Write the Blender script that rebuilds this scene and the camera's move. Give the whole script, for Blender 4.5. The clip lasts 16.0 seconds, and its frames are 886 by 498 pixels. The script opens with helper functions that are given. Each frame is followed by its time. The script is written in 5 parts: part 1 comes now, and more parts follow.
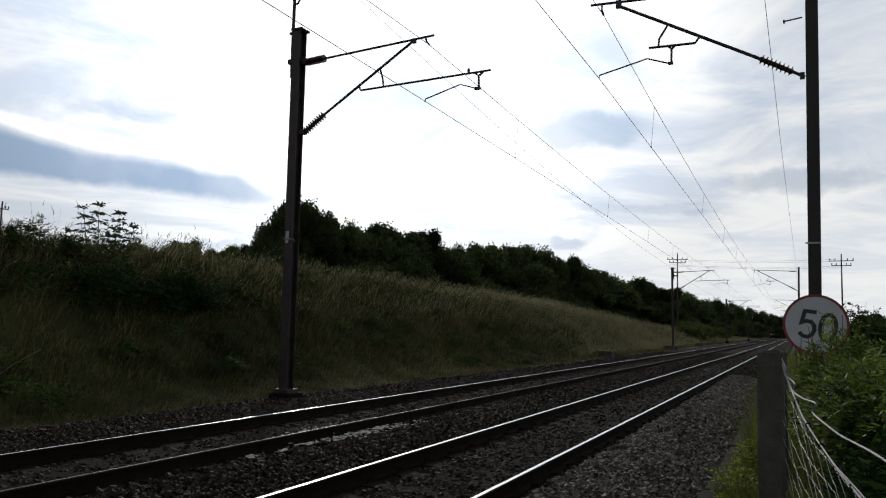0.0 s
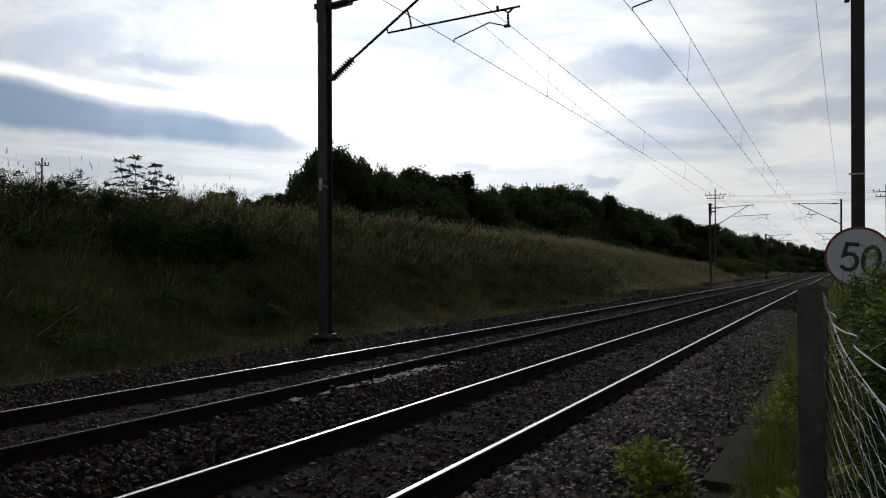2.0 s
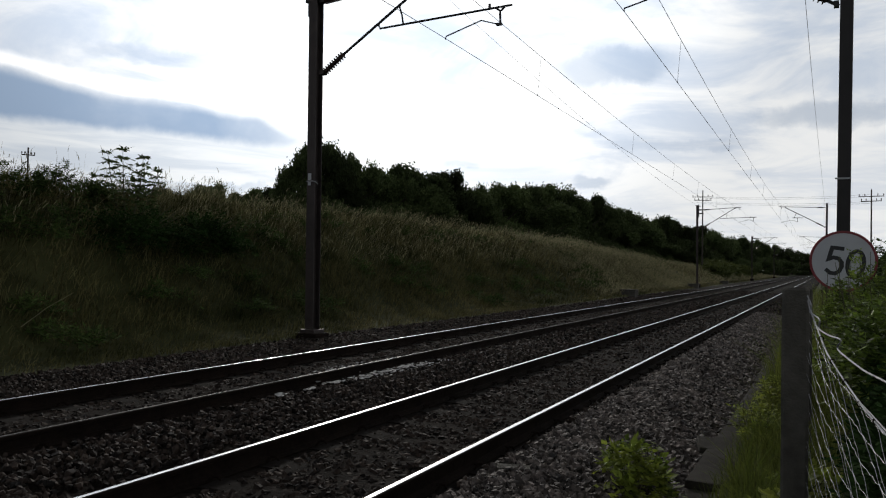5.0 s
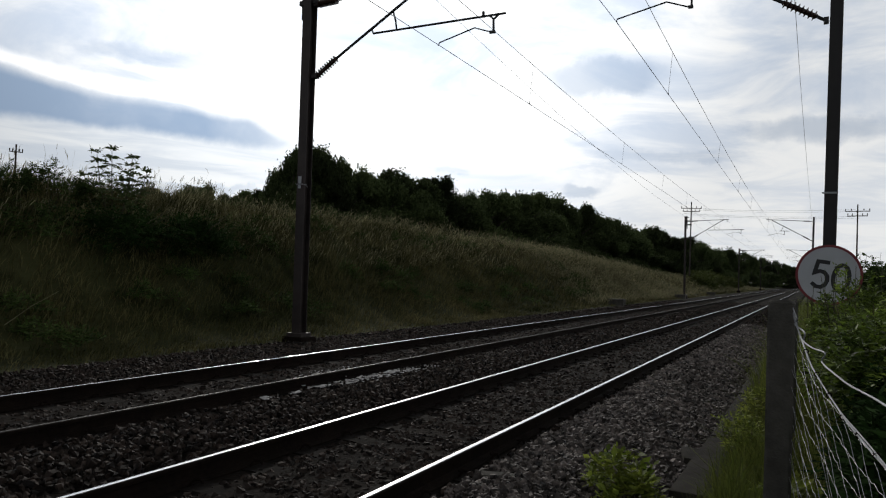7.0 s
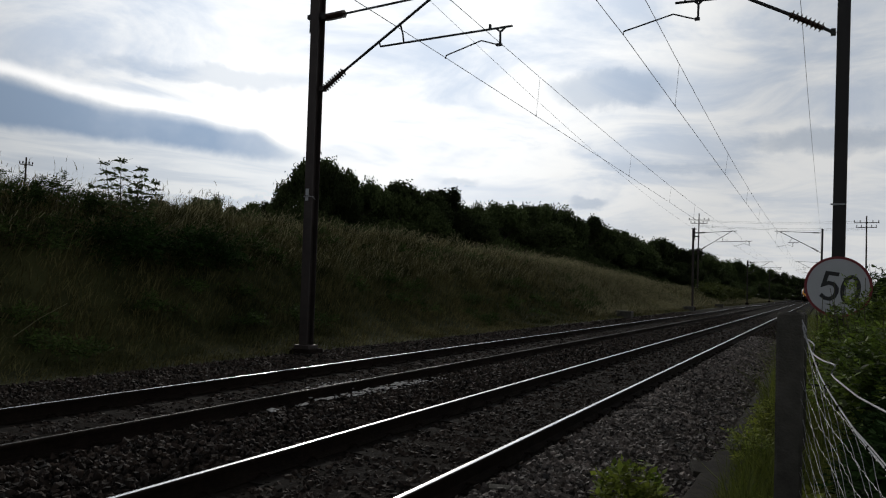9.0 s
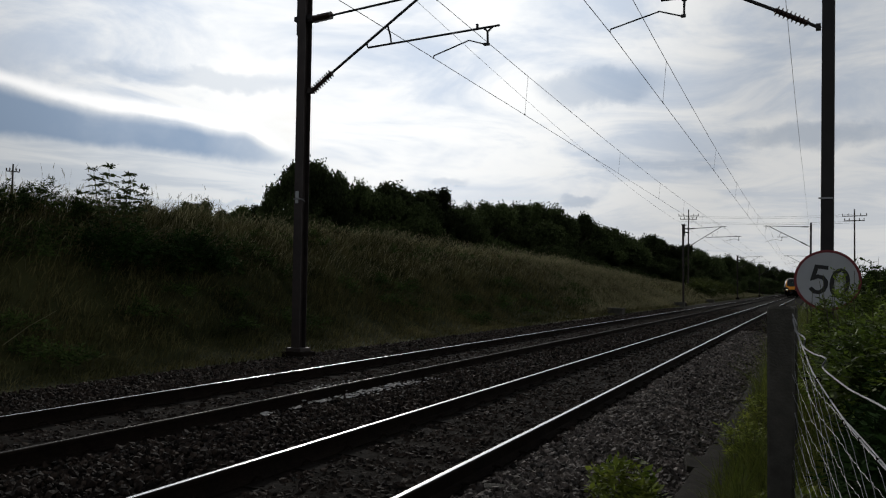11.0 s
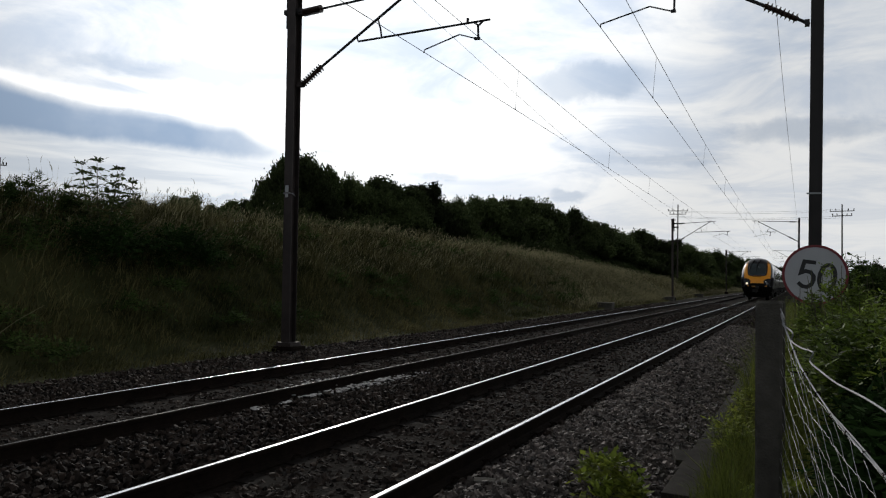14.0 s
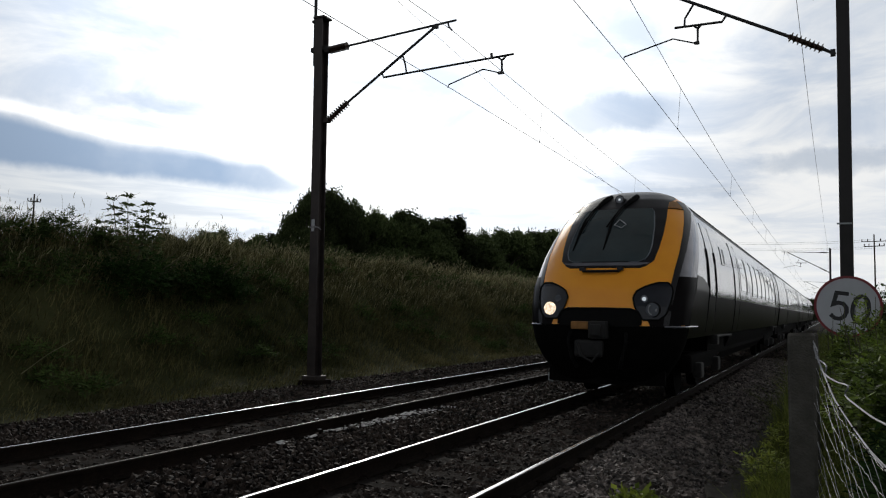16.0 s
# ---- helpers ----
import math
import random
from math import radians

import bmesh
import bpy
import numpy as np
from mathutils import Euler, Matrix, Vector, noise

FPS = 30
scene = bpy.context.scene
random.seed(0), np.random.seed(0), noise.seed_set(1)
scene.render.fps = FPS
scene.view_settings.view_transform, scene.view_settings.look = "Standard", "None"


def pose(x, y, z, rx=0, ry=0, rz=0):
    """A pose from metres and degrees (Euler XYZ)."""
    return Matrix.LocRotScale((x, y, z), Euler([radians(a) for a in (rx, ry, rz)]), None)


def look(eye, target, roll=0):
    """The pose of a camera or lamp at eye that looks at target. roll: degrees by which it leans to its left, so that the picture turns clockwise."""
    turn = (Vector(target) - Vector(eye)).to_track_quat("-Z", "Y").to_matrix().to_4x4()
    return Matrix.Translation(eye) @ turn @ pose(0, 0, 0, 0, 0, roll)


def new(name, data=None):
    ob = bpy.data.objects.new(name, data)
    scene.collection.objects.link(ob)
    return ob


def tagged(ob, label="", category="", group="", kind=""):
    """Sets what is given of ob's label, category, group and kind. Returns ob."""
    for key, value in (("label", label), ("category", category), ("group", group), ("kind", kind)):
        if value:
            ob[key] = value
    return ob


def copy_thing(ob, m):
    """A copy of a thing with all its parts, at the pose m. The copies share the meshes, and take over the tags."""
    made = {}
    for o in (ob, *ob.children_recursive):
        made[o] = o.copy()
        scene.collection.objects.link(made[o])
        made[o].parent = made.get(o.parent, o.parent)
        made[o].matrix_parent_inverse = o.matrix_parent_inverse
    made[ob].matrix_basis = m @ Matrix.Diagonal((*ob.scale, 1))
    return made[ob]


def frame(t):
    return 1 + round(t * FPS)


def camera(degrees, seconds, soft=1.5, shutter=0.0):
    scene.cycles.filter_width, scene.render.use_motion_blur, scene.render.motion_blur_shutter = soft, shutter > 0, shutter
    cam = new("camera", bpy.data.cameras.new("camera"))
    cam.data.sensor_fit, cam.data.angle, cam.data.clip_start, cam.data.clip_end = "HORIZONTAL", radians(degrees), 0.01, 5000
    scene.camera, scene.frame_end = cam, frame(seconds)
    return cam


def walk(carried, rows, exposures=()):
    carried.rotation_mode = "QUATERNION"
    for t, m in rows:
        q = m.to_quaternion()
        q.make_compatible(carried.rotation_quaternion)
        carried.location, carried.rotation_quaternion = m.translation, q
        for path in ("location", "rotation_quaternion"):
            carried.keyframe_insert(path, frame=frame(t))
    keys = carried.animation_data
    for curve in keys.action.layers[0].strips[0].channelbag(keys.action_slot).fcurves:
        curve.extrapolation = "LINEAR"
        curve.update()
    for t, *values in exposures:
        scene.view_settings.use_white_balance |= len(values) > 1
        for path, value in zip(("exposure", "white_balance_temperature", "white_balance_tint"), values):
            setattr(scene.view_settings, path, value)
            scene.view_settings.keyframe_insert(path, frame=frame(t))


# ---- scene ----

# ---------- camera: held by hand at one spot beside the line, turning only ----------
EYE = (0.0, 0.0, 1.442)
cam = camera(60.65, 16.0, soft=1.15)
# seconds, yaw, pitch, roll
ROWS = [
    (0.0, 25.066, 5.719, -1.583),
    (0.5, 25.876, 4.055, -1.283),
    (1.0, 26.717, 2.693, -0.984),
    (1.5, 27.382, 2.165, -0.675),
    (2.0, 27.731, 1.384, -0.107),
    (2.5, 27.183, 1.281, -0.258),
    (3.0, 26.557, 0.985, -0.427),
    (3.5, 26.053, 0.515, -0.656),
    (4.0, 25.865, 0.751, -1.330),
    (4.5, 26.487, 0.500, -1.400),
    (5.0, 26.819, 1.184, -1.034),
    (7.5, 25.957, 1.704, -2.383),
    (8.0, 26.839, 1.936, -2.192),
    (8.5, 26.629, 2.485, -2.167),
    (9.0, 26.491, 2.542, -2.149),
    (11.5, 25.901, 2.435, -0.885),
    (12.0, 26.195, 1.843, -0.799),
    (12.5, 25.977, 1.724, -0.785),
    (13.0, 25.816, 1.612, -0.823),
    (13.5, 25.474, 1.930, -1.118),
    (14.0, 25.120, 2.177, -1.165),
    (14.5, 24.637, 2.342, -1.086),
    (15.0, 24.619, 2.812, -1.104),
    (15.5, 25.518, 3.639, -0.954),
    (16.0, 27.039, 4.624, -0.975),
]
walk(cam, [(t, pose(*EYE, 90 + p, r, y)) for t, y, p, r in ROWS], [(0.0, -0.03), (1.0, -0.16), (2.5, -0.22), (3.5, -0.18), (5.0, -0.08), (7.5, -0.14), (8.0, -0.2), (9.0, -0.39), (11.5, -0.48), (12.5, -0.46), (13.5, -0.32), (14.0, -0.2), (15.0, -0.05), (16.0, 0.0)])

# ---------- light: low sun behind thin cloud, beyond the bank ----------
SUN_AZ, SUN_EL = radians(-32), radians(24)
SUN = Vector((math.sin(SUN_AZ) * math.cos(SUN_EL), math.cos(SUN_AZ) * math.cos(SUN_EL), math.sin(SUN_EL)))
scene.view_settings.exposure = 0.0


def make_world():
    w = bpy.data.worlds.new("sky")
    scene.world = w
    w.use_nodes = True
    nt = w.node_tree
    nt.nodes.clear()

    def node(kind, **kw):
        n = nt.nodes.new(kind)
        for k, v in kw.items():
            if k == "op":
                n.operation = v
            elif k == "blend":
                n.blend_type = v
            elif k == "dtype":
                n.data_type = v
        return n

    def link(a, b):
        nt.links.new(a, b)

    def math_(op, a, b=None, c=None, clamp=False):
        n = node("ShaderNodeMath", op=op)
        n.use_clamp = clamp
        for i, v in enumerate((a, b, c)):
            if v is None:
                continue
            if isinstance(v, (int, float)):
                n.inputs[i].default_value = v
            else:
                link(v, n.inputs[i])
        return n.outputs[0]

    def step(v, lo, hi, a=0.0, b=1.0):
        n = node("ShaderNodeMapRange")
        n.interpolation_type = "SMOOTHSTEP"
        link(v, n.inputs[0])
        for i, x in enumerate((lo, hi, a, b)):
            n.inputs[i + 1].default_value = x
        return n.outputs[0]

    def mix(fac, a, b, blend="MIX"):
        n = node("ShaderNodeMix")
        n.data_type, n.blend_type = "RGBA", blend
        for s, v in ((n.inputs[0], fac), (n.inputs[6], a), (n.inputs[7], b)):
            if isinstance(v, (int, float)):
                s.default_value = v
            elif isinstance(v, tuple):
                s.default_value = (*v, 1)
            else:
                link(v, s)
        return n.outputs[2]

    def noise_(vec, scale, detail=6, rough=0.55, distort=0.0):
        n = node("ShaderNodeTexNoise")
        link(vec, n.inputs["Vector"])
        for k, v in (("Scale", scale), ("Detail", detail), ("Roughness", rough), ("Distortion", distort)):
            n.inputs[k].default_value = v
        return n.outputs[0]

    tc = node("ShaderNodeTexCoord")
    d = tc.outputs["Generated"]
    sep = node("ShaderNodeSeparateXYZ")
    link(d, sep.inputs[0])
    x, y, z = sep.outputs
    dot = node("ShaderNodeVectorMath", op="DOT_PRODUCT")
    link(d, dot.inputs[0])
    dot.inputs[1].default_value = SUN
    g = dot.outputs["Value"]
    # clouds lie on a flat layer, so they crowd towards the horizon
    zz = math_("ADD", math_("MAXIMUM", z, 0.0), 0.10)
    com = node("ShaderNodeCombineXYZ")
    link(math_("DIVIDE", x, zz), com.inputs[0])
    link(math_("DIVIDE", y, zz), com.inputs[1])
    n1 = noise_(com.outputs[0], 0.55, 8, 0.58, 0.5)
    n2 = noise_(com.outputs[0], 1.5, 8, 0.6, 0.8)
    az = math_("ARCTAN2", x, y)
    el = math_("ARCSINE", z)
    # light through the cloud: strongest about the sun, low on the far side of the sky
    glow = math_("MULTIPLY", step(g, -0.35, 0.86, GLOW_LO, GLOW_HI), step(z, 0.38, 0.80, 1.0, 0.15))
    core = step(g, 0.86, 0.995, 0.0, CORE)
    light = math_("ADD", glow, core)
    thick = step(math_("ADD", math_("MULTIPLY", n1, 0.5), math_("MULTIPLY", n2, 0.5)), 0.43, 0.60)
    thick = math_("MULTIPLY", thick, step(z, 0.03, 0.22, 0.35, 1.0))
    cloud = mix(thick, (0.99, 1.0, 1.0), (0.62, 0.70, 0.82))
    # a long grey-blue bank of cloud, and three small grey tufts
    w1 = math_("MULTIPLY", math_("SUBTRACT", noise_(d, 9.0, 6, 0.6), 0.5), 0.05)
    w2 = math_("MULTIPLY", math_("SUBTRACT", noise_(d, 16.0, 6, 0.6), 0.5), 0.05)
    left = math_("SUBTRACT", radians(-36.6), az)
    up = math_("MINIMUM", math_("ADD", radians(9.0), math_("MULTIPLY", left, 0.5)), math_("ADD", radians(10.7), math_("MULTIPLY", left, 0.085)))
    up = math_("ADD", up, math_("MULTIPLY", w1, 0.45))
    lo = math_("ADD", math_("ADD", radians(8.2), math_("MULTIPLY", left, 0.032)), math_("MULTIPLY", w2, 0.5))
    m = math_("MULTIPLY", step(math_("SUBTRACT", up, el), 0.0, 0.018), step(math_("SUBTRACT", el, lo), -0.006, 0.012))
    m = math_("MULTIPLY", m, step(left, -0.02, 0.08))
    m = math_("MULTIPLY", m, step(noise_(d, 6.0, 5, 0.55), 0.25, 0.6, 0.62, 1.0))
    for caz, cel, ra, re, s in ((-14.6, 14.6, 5.5, 1.5, 0.5), (-15.9, 6.4, 1.7, 0.55, 0.42), (-25.6, 7.6, 1.8, 0.42, 0.35), (1.0, 10.5, 8.0, 1.3, 0.55), (-9.0, 9.0, 6.0, 0.8, 0.3), (-34.0, 6.6, 7.0, 0.4, 0.30), (-43.0, 5.4, 8.0, 0.5, 0.38), (-45.0, 14.2, 9.0, 0.8, 0.32)):
        a = math_("DIVIDE", math_("SUBTRACT", az, radians(caz)), radians(ra))
        b = math_("DIVIDE", math_("ADD", math_("SUBTRACT", el, radians(cel)), math_("MULTIPLY", w2, 0.9)), radians(re))
        r = math_("ADD", math_("MULTIPLY", a, a), math_("MULTIPLY", b, b))
        m = math_("MAXIMUM", m, math_("MULTIPLY", step(math_("ADD", r, math_("MULTIPLY", w1, 34.0)), 0.1, 1.0, 1.0, 0.0), s))
    com2 = node("ShaderNodeCombineXYZ")
    link(math_("MULTIPLY", az, 5.0), com2.inputs[0])
    link(math_("ADD", math_("MULTIPLY", el, 46.0), math_("MULTIPLY", az, 2.4)), com2.inputs[1])
    streak = step(noise_(com2.outputs[0], 1.0, 5, 0.55, 0.6), 0.40, 0.62)
    low = math_("MULTIPLY", step(el, radians(8.6), radians(10.5), 1.0, 0.0), step(left, -0.10, 0.10))
    m = math_("MAXIMUM", m, math_("MULTIPLY", math_("MULTIPLY", streak, low), 0.36))
    cloud = mix(math_("MULTIPLY", low, 0.75), cloud, (0.80, 0.83, 0.85))
    cloud = mix(m, cloud, (0.31, 0.41, 0.56))
    # the sun behind lights the upper rim of the bank
    gap = math_("SUBTRACT", up, el)
    rim = math_("MULTIPLY", step(gap, -0.016, -0.002), step(gap, -0.002, 0.008, 1.0, 0.0))
    rim = math_("MULTIPLY", rim, step(left, -0.02, 0.08))
    cloud = mix(rim, cloud, (1.25, 1.25, 1.25))
    lit = mix(1.0, cloud, (1, 1, 1), "MULTIPLY")
    sc = node("ShaderNodeVectorMath", op="SCALE")
    link(lit, sc.inputs[0])
    link(light, sc.inputs["Scale"])
    sky = node("ShaderNodeTexSky")
    sky.sky_type, sky.sun_disc = "NISHITA", False
    sky.sun_elevation, sky.sun_rotation = SUN_EL, SUN_AZ % math.tau
    blue = node("ShaderNodeVectorMath", op="SCALE")
    link(sky.outputs[0], blue.inputs[0])
    blue.inputs["Scale"].default_value = 0.05
    cover = step(n1, 0.30, 0.42, 0.75, 1.0)
    full = mix(cover, blue.outputs[0], sc.outputs[0])
    bg = node("ShaderNodeBackground")
    link(full, bg.inputs[0])
    bg.inputs[1].default_value = 1.0
    out = node("ShaderNodeOutputWorld")
    link(bg.outputs[0], out.inputs[0])


GLOW_LO, GLOW_HI, CORE = 0.56, 0.88, 0.6
make_world()
sun = new("sun", bpy.data.lights.new("sun", "SUN"))
sun.data.energy, sun.data.angle, sun.data.color = 1.0, radians(5), (1.0, 0.95, 0.86)
sun.matrix_world = look(SUN * 50, (0, 0, 0))


# ---------- materials ----------
def material(name, color, rough=0.7, metal=0.0, vary=0.25, scale=6.0, bump=0.0, bump_scale=40.0, color2=None, translucent=0.0, random_piece=0.0, coat=0.0, spec=0.5, random_thing=0.0):
    """A surface with two scales of variation and fine relief."""
    m = bpy.data.materials.new(name)
    m.use_nodes = True
    nt = m.node_tree
    b = nt.nodes["Principled BSDF"]
    b.inputs["Roughness"].default_value = rough
    b.inputs["Metallic"].default_value = metal
    b.inputs["Coat Weight"].default_value = coat
    b.inputs["Specular IOR Level"].default_value = spec
    tc = nt.nodes.new("ShaderNodeTexCoord")
    n1 = nt.nodes.new("ShaderNodeTexNoise")
    n1.inputs["Scale"].default_value, n1.inputs["Detail"].default_value = scale, 5
    n2 = nt.nodes.new("ShaderNodeTexNoise")
    n2.inputs["Scale"].default_value, n2.inputs["Detail"].default_value = scale * 0.13, 4
    for n in (n1, n2):
        nt.links.new(tc.outputs["Object"], n.inputs["Vector"])
    add = nt.nodes.new("ShaderNodeMath")
    add.operation = "MULTIPLY_ADD"
    nt.links.new(n1.outputs[0], add.inputs[0])
    add.inputs[1].default_value = 0.5
    half = nt.nodes.new("ShaderNodeMath")
    half.operation = "MULTIPLY"
    half.inputs[1].default_value = 0.5
    nt.links.new(n2.outputs[0], half.inputs[0])
    nt.links.new(half.outputs[0], add.inputs[2])
    fac = add.outputs[0]
    ramp = nt.nodes.new("ShaderNodeValToRGB")
    c2 = color2 or color
    lo = [c * (1 - vary) for c in color]
    hi = [min(1, c * (1 + vary)) for c in c2]
    ramp.color_ramp.elements[0].position, ramp.color_ramp.elements[1].position = 0.36, 0.64
    ramp.color_ramp.elements[0].color, ramp.color_ramp.elements[1].color = (*lo, 1), (*hi, 1)
    nt.links.new(fac, ramp.inputs[0])
    col = ramp.outputs[0]
    if random_piece:
        geo = nt.nodes.new("ShaderNodeNewGeometry")
        mr = nt.nodes.new("ShaderNodeMapRange")
        nt.links.new(geo.outputs["Random Per Island"], mr.inputs[0])
        mr.inputs[3].default_value, mr.inputs[4].default_value = 1 - random_piece, 1 + random_piece
        sc = nt.nodes.new("ShaderNodeVectorMath")
        sc.operation = "SCALE"
        nt.links.new(col, sc.inputs[0])
        nt.links.new(mr.outputs[0], sc.inputs["Scale"])
        col = sc.outputs[0]
    if random_thing:
        info = nt.nodes.new("ShaderNodeObjectInfo")
        mr = nt.nodes.new("ShaderNodeMapRange")
        nt.links.new(info.outputs["Random"], mr.inputs[0])
        mr.inputs[3].default_value, mr.inputs[4].default_value = 1 - random_thing, 1 + random_thing
        sc = nt.nodes.new("ShaderNodeVectorMath")
        sc.operation = "SCALE"
        nt.links.new(col, sc.inputs[0])
        nt.links.new(mr.outputs[0], sc.inputs["Scale"])
        col = sc.outputs[0]
    nt.links.new(col, b.inputs["Base Color"])
    if bump:
        n3 = nt.nodes.new("ShaderNodeTexNoise")
        n3.inputs["Scale"].default_value, n3.inputs["Detail"].default_value = bump_scale, 5
        nt.links.new(tc.outputs["Object"], n3.inputs["Vector"])
        bp = nt.nodes.new("ShaderNodeBump")
        bp.inputs["Strength"].default_value, bp.inputs["Distance"].default_value = bump, 0.02
        nt.links.new(n3.outputs[0], bp.inputs["Height"])
        nt.links.new(bp.outputs[0], b.inputs["Normal"])
    if translucent:
        tr = nt.nodes.new("ShaderNodeBsdfTranslucent")
        nt.links.new(col, tr.inputs[0])
        mx = nt.nodes.new("ShaderNodeMixShader")
        mx.inputs[0].default_value = translucent
        nt.links.new(b.outputs[0], mx.inputs[1])
        nt.links.new(tr.outputs[0], mx.inputs[2])
        nt.links.new(mx.outputs[0], nt.nodes["Material Output"].inputs[0])
    return m


def glowing(name, color, strength, uneven=0.0):
    """A lit lens; uneven breaks it into the facets of a lamp mirror."""
    m = bpy.data.materials.new(name)
    m.use_nodes = True
    nt = m.node_tree
    b = nt.nodes["Principled BSDF"]
    b.inputs["Base Color"].default_value = (*[c * 0.3 for c in color], 1)
    b.inputs["Emission Color"].default_value = (*color, 1)
    b.inputs["Emission Strength"].default_value = strength
    if uneven:
        tc = nt.nodes.new("ShaderNodeTexCoord")
        vo = nt.nodes.new("ShaderNodeTexVoronoi")
        vo.inputs["Scale"].default_value = 26
        nt.links.new(tc.outputs["Object"], vo.inputs["Vector"])
        mr = nt.nodes.new("ShaderNodeMapRange")
        mr.inputs[1].default_value, mr.inputs[2].default_value = 0.1, 0.7
        mr.inputs[3].default_value, mr.inputs[4].default_value = strength, strength * (1 - uneven)
        nt.links.new(vo.outputs["Distance"], mr.inputs[0])
        nt.links.new(mr.outputs[0], b.inputs["Emission Strength"])
    return m


M_SOIL = material("soil_and_grass", (0.022, 0.030, 0.011), 0.95, vary=0.4, scale=1.5, bump=0.6, bump_scale=14, color2=(0.042, 0.044, 0.017), spec=0.08)
# shade between the rails is put into these near-black bed, stone, sleeper colours
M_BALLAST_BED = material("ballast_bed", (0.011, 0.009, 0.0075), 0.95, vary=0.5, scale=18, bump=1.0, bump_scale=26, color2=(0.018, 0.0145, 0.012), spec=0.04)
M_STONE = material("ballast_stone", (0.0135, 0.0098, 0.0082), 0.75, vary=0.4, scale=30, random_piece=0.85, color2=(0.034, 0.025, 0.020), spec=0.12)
# lighter copy of the stone; highlights are put into its colour spread
M_STONE_SHOULDER = material("shoulder_stone", (0.032, 0.027, 0.025), 0.7, vary=0.35, scale=30, random_piece=0.85, color2=(0.122, 0.102, 0.091), spec=0.2)
M_PALE_STONE = material("pale_stone", (0.42, 0.41, 0.41), 0.8, vary=0.25, scale=30, random_piece=0.35)
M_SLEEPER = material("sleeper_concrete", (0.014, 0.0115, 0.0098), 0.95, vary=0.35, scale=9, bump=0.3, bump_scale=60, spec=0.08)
M_RAIL_HEAD = material("polished_steel", (0.74, 0.74, 0.75), 0.26, 1.0, vary=0.08, scale=20)
M_RAIL_WORN = material("worn_steel", (0.12, 0.115, 0.11), 0.45, 1.0, vary=0.25, scale=20)
M_RUST = material("rusty_steel", (0.012, 0.008, 0.006), 0.9, vary=0.4, scale=25, bump=0.3, bump_scale=120, spec=0.08)
M_MAST = material("mast_steel", (0.036, 0.027, 0.025), 0.65, 0.3, vary=0.35, scale=5, bump=0.15, bump_scale=60)
M_MAST_DARK = material("dark_mast_steel", (0.018, 0.016, 0.016), 0.6, 0.3, vary=0.3, scale=5, bump=0.15, bump_scale=60)
M_TUBE = material("cantilever_tube", (0.035, 0.035, 0.037), 0.6, 0.4, vary=0.2, scale=20)
M_PORCELAIN = material("brown_porcelain", (0.045, 0.025, 0.02), 0.25, vary=0.2, scale=20)
M_COPPER = material("weathered_copper", (0.10, 0.10, 0.10), 0.5, 0.6, vary=0.2, scale=20)
M_CONCRETE = material("weathered_concrete", (0.07, 0.066, 0.057), 0.92, vary=0.35, scale=14, bump=0.5, bump_scale=90, spec=0.2)
M_SLAB = material("dirty_slab", (0.040, 0.036, 0.031), 0.95, vary=0.4, scale=9, bump=0.5, bump_scale=70, spec=0.1)
M_WIRE = material("galvanised_wire", (0.27, 0.27, 0.28), 0.5, 0.3, vary=0.25, scale=60)
M_WHITE = material("sign_white", (0.42, 0.43, 0.455), 0.5, vary=0.06, scale=6)
M_RED = material("sign_red", (0.17, 0.014, 0.02), 0.5, vary=0.1, scale=6)
M_BLACK = material("sign_black", (0.012, 0.012, 0.013), 0.55, vary=0.1, scale=6)
M_GREY_METAL = material("galvanised_back", (0.30, 0.31, 0.32), 0.55, 0.6, vary=0.15, scale=12)
M_GRASS = material("long_grass", (0.040, 0.056, 0.019), 1.0, vary=0.4, scale=1.2, random_piece=0.55, color2=(0.116, 0.104, 0.046), translucent=0.25, spec=0.1)
M_SEED = material("seed_heads", (0.23, 0.215, 0.125), 0.9, vary=0.3, scale=1.0, random_piece=0.4, translucent=0.4, spec=0.1)
M_VERGE = material("verge_grass", (0.10, 0.145, 0.02), 0.75, vary=0.3, scale=3, random_piece=0.5, color2=(0.125, 0.135, 0.034), translucent=0.4, spec=0.2)
M_LEAF = material("shrub_leaf", (0.078, 0.13, 0.018), 0.6, vary=0.3, scale=2.5, random_piece=0.8, color2=(0.15, 0.20, 0.035), translucent=0.38, spec=0.25)
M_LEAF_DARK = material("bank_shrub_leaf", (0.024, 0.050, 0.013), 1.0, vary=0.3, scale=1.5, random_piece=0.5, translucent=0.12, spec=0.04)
M_NETTLE = material("nettle_leaf", (0.040, 0.070, 0.020), 0.9, vary=0.3, scale=1.5, random_piece=0.6, color2=(0.060, 0.090, 0.026), translucent=0.3, spec=0.1)
M_BUSH = material("far_bush_leaf", (0.065, 0.085, 0.022), 0.8, vary=0.3, scale=0.6, random_piece=0.5, color2=(0.07, 0.085, 0.025), translucent=0.3, spec=0.1)
M_WEED = material("weed_leaf", (0.15, 0.22, 0.030), 0.6, vary=0.25, scale=6, random_piece=0.5, color2=(0.26, 0.28, 0.05), translucent=0.45, spec=0.25)
M_STEM = material("green_stem", (0.06, 0.06, 0.025), 0.8, vary=0.3, scale=10)
M_TREE_LEAF = material("wood_leaf", (0.046, 0.066, 0.026), 0.8, vary=0.35, scale=0.25, random_piece=0.4, color2=(0.075, 0.098, 0.036), translucent=0.22, spec=0.1, random_thing=0.65)
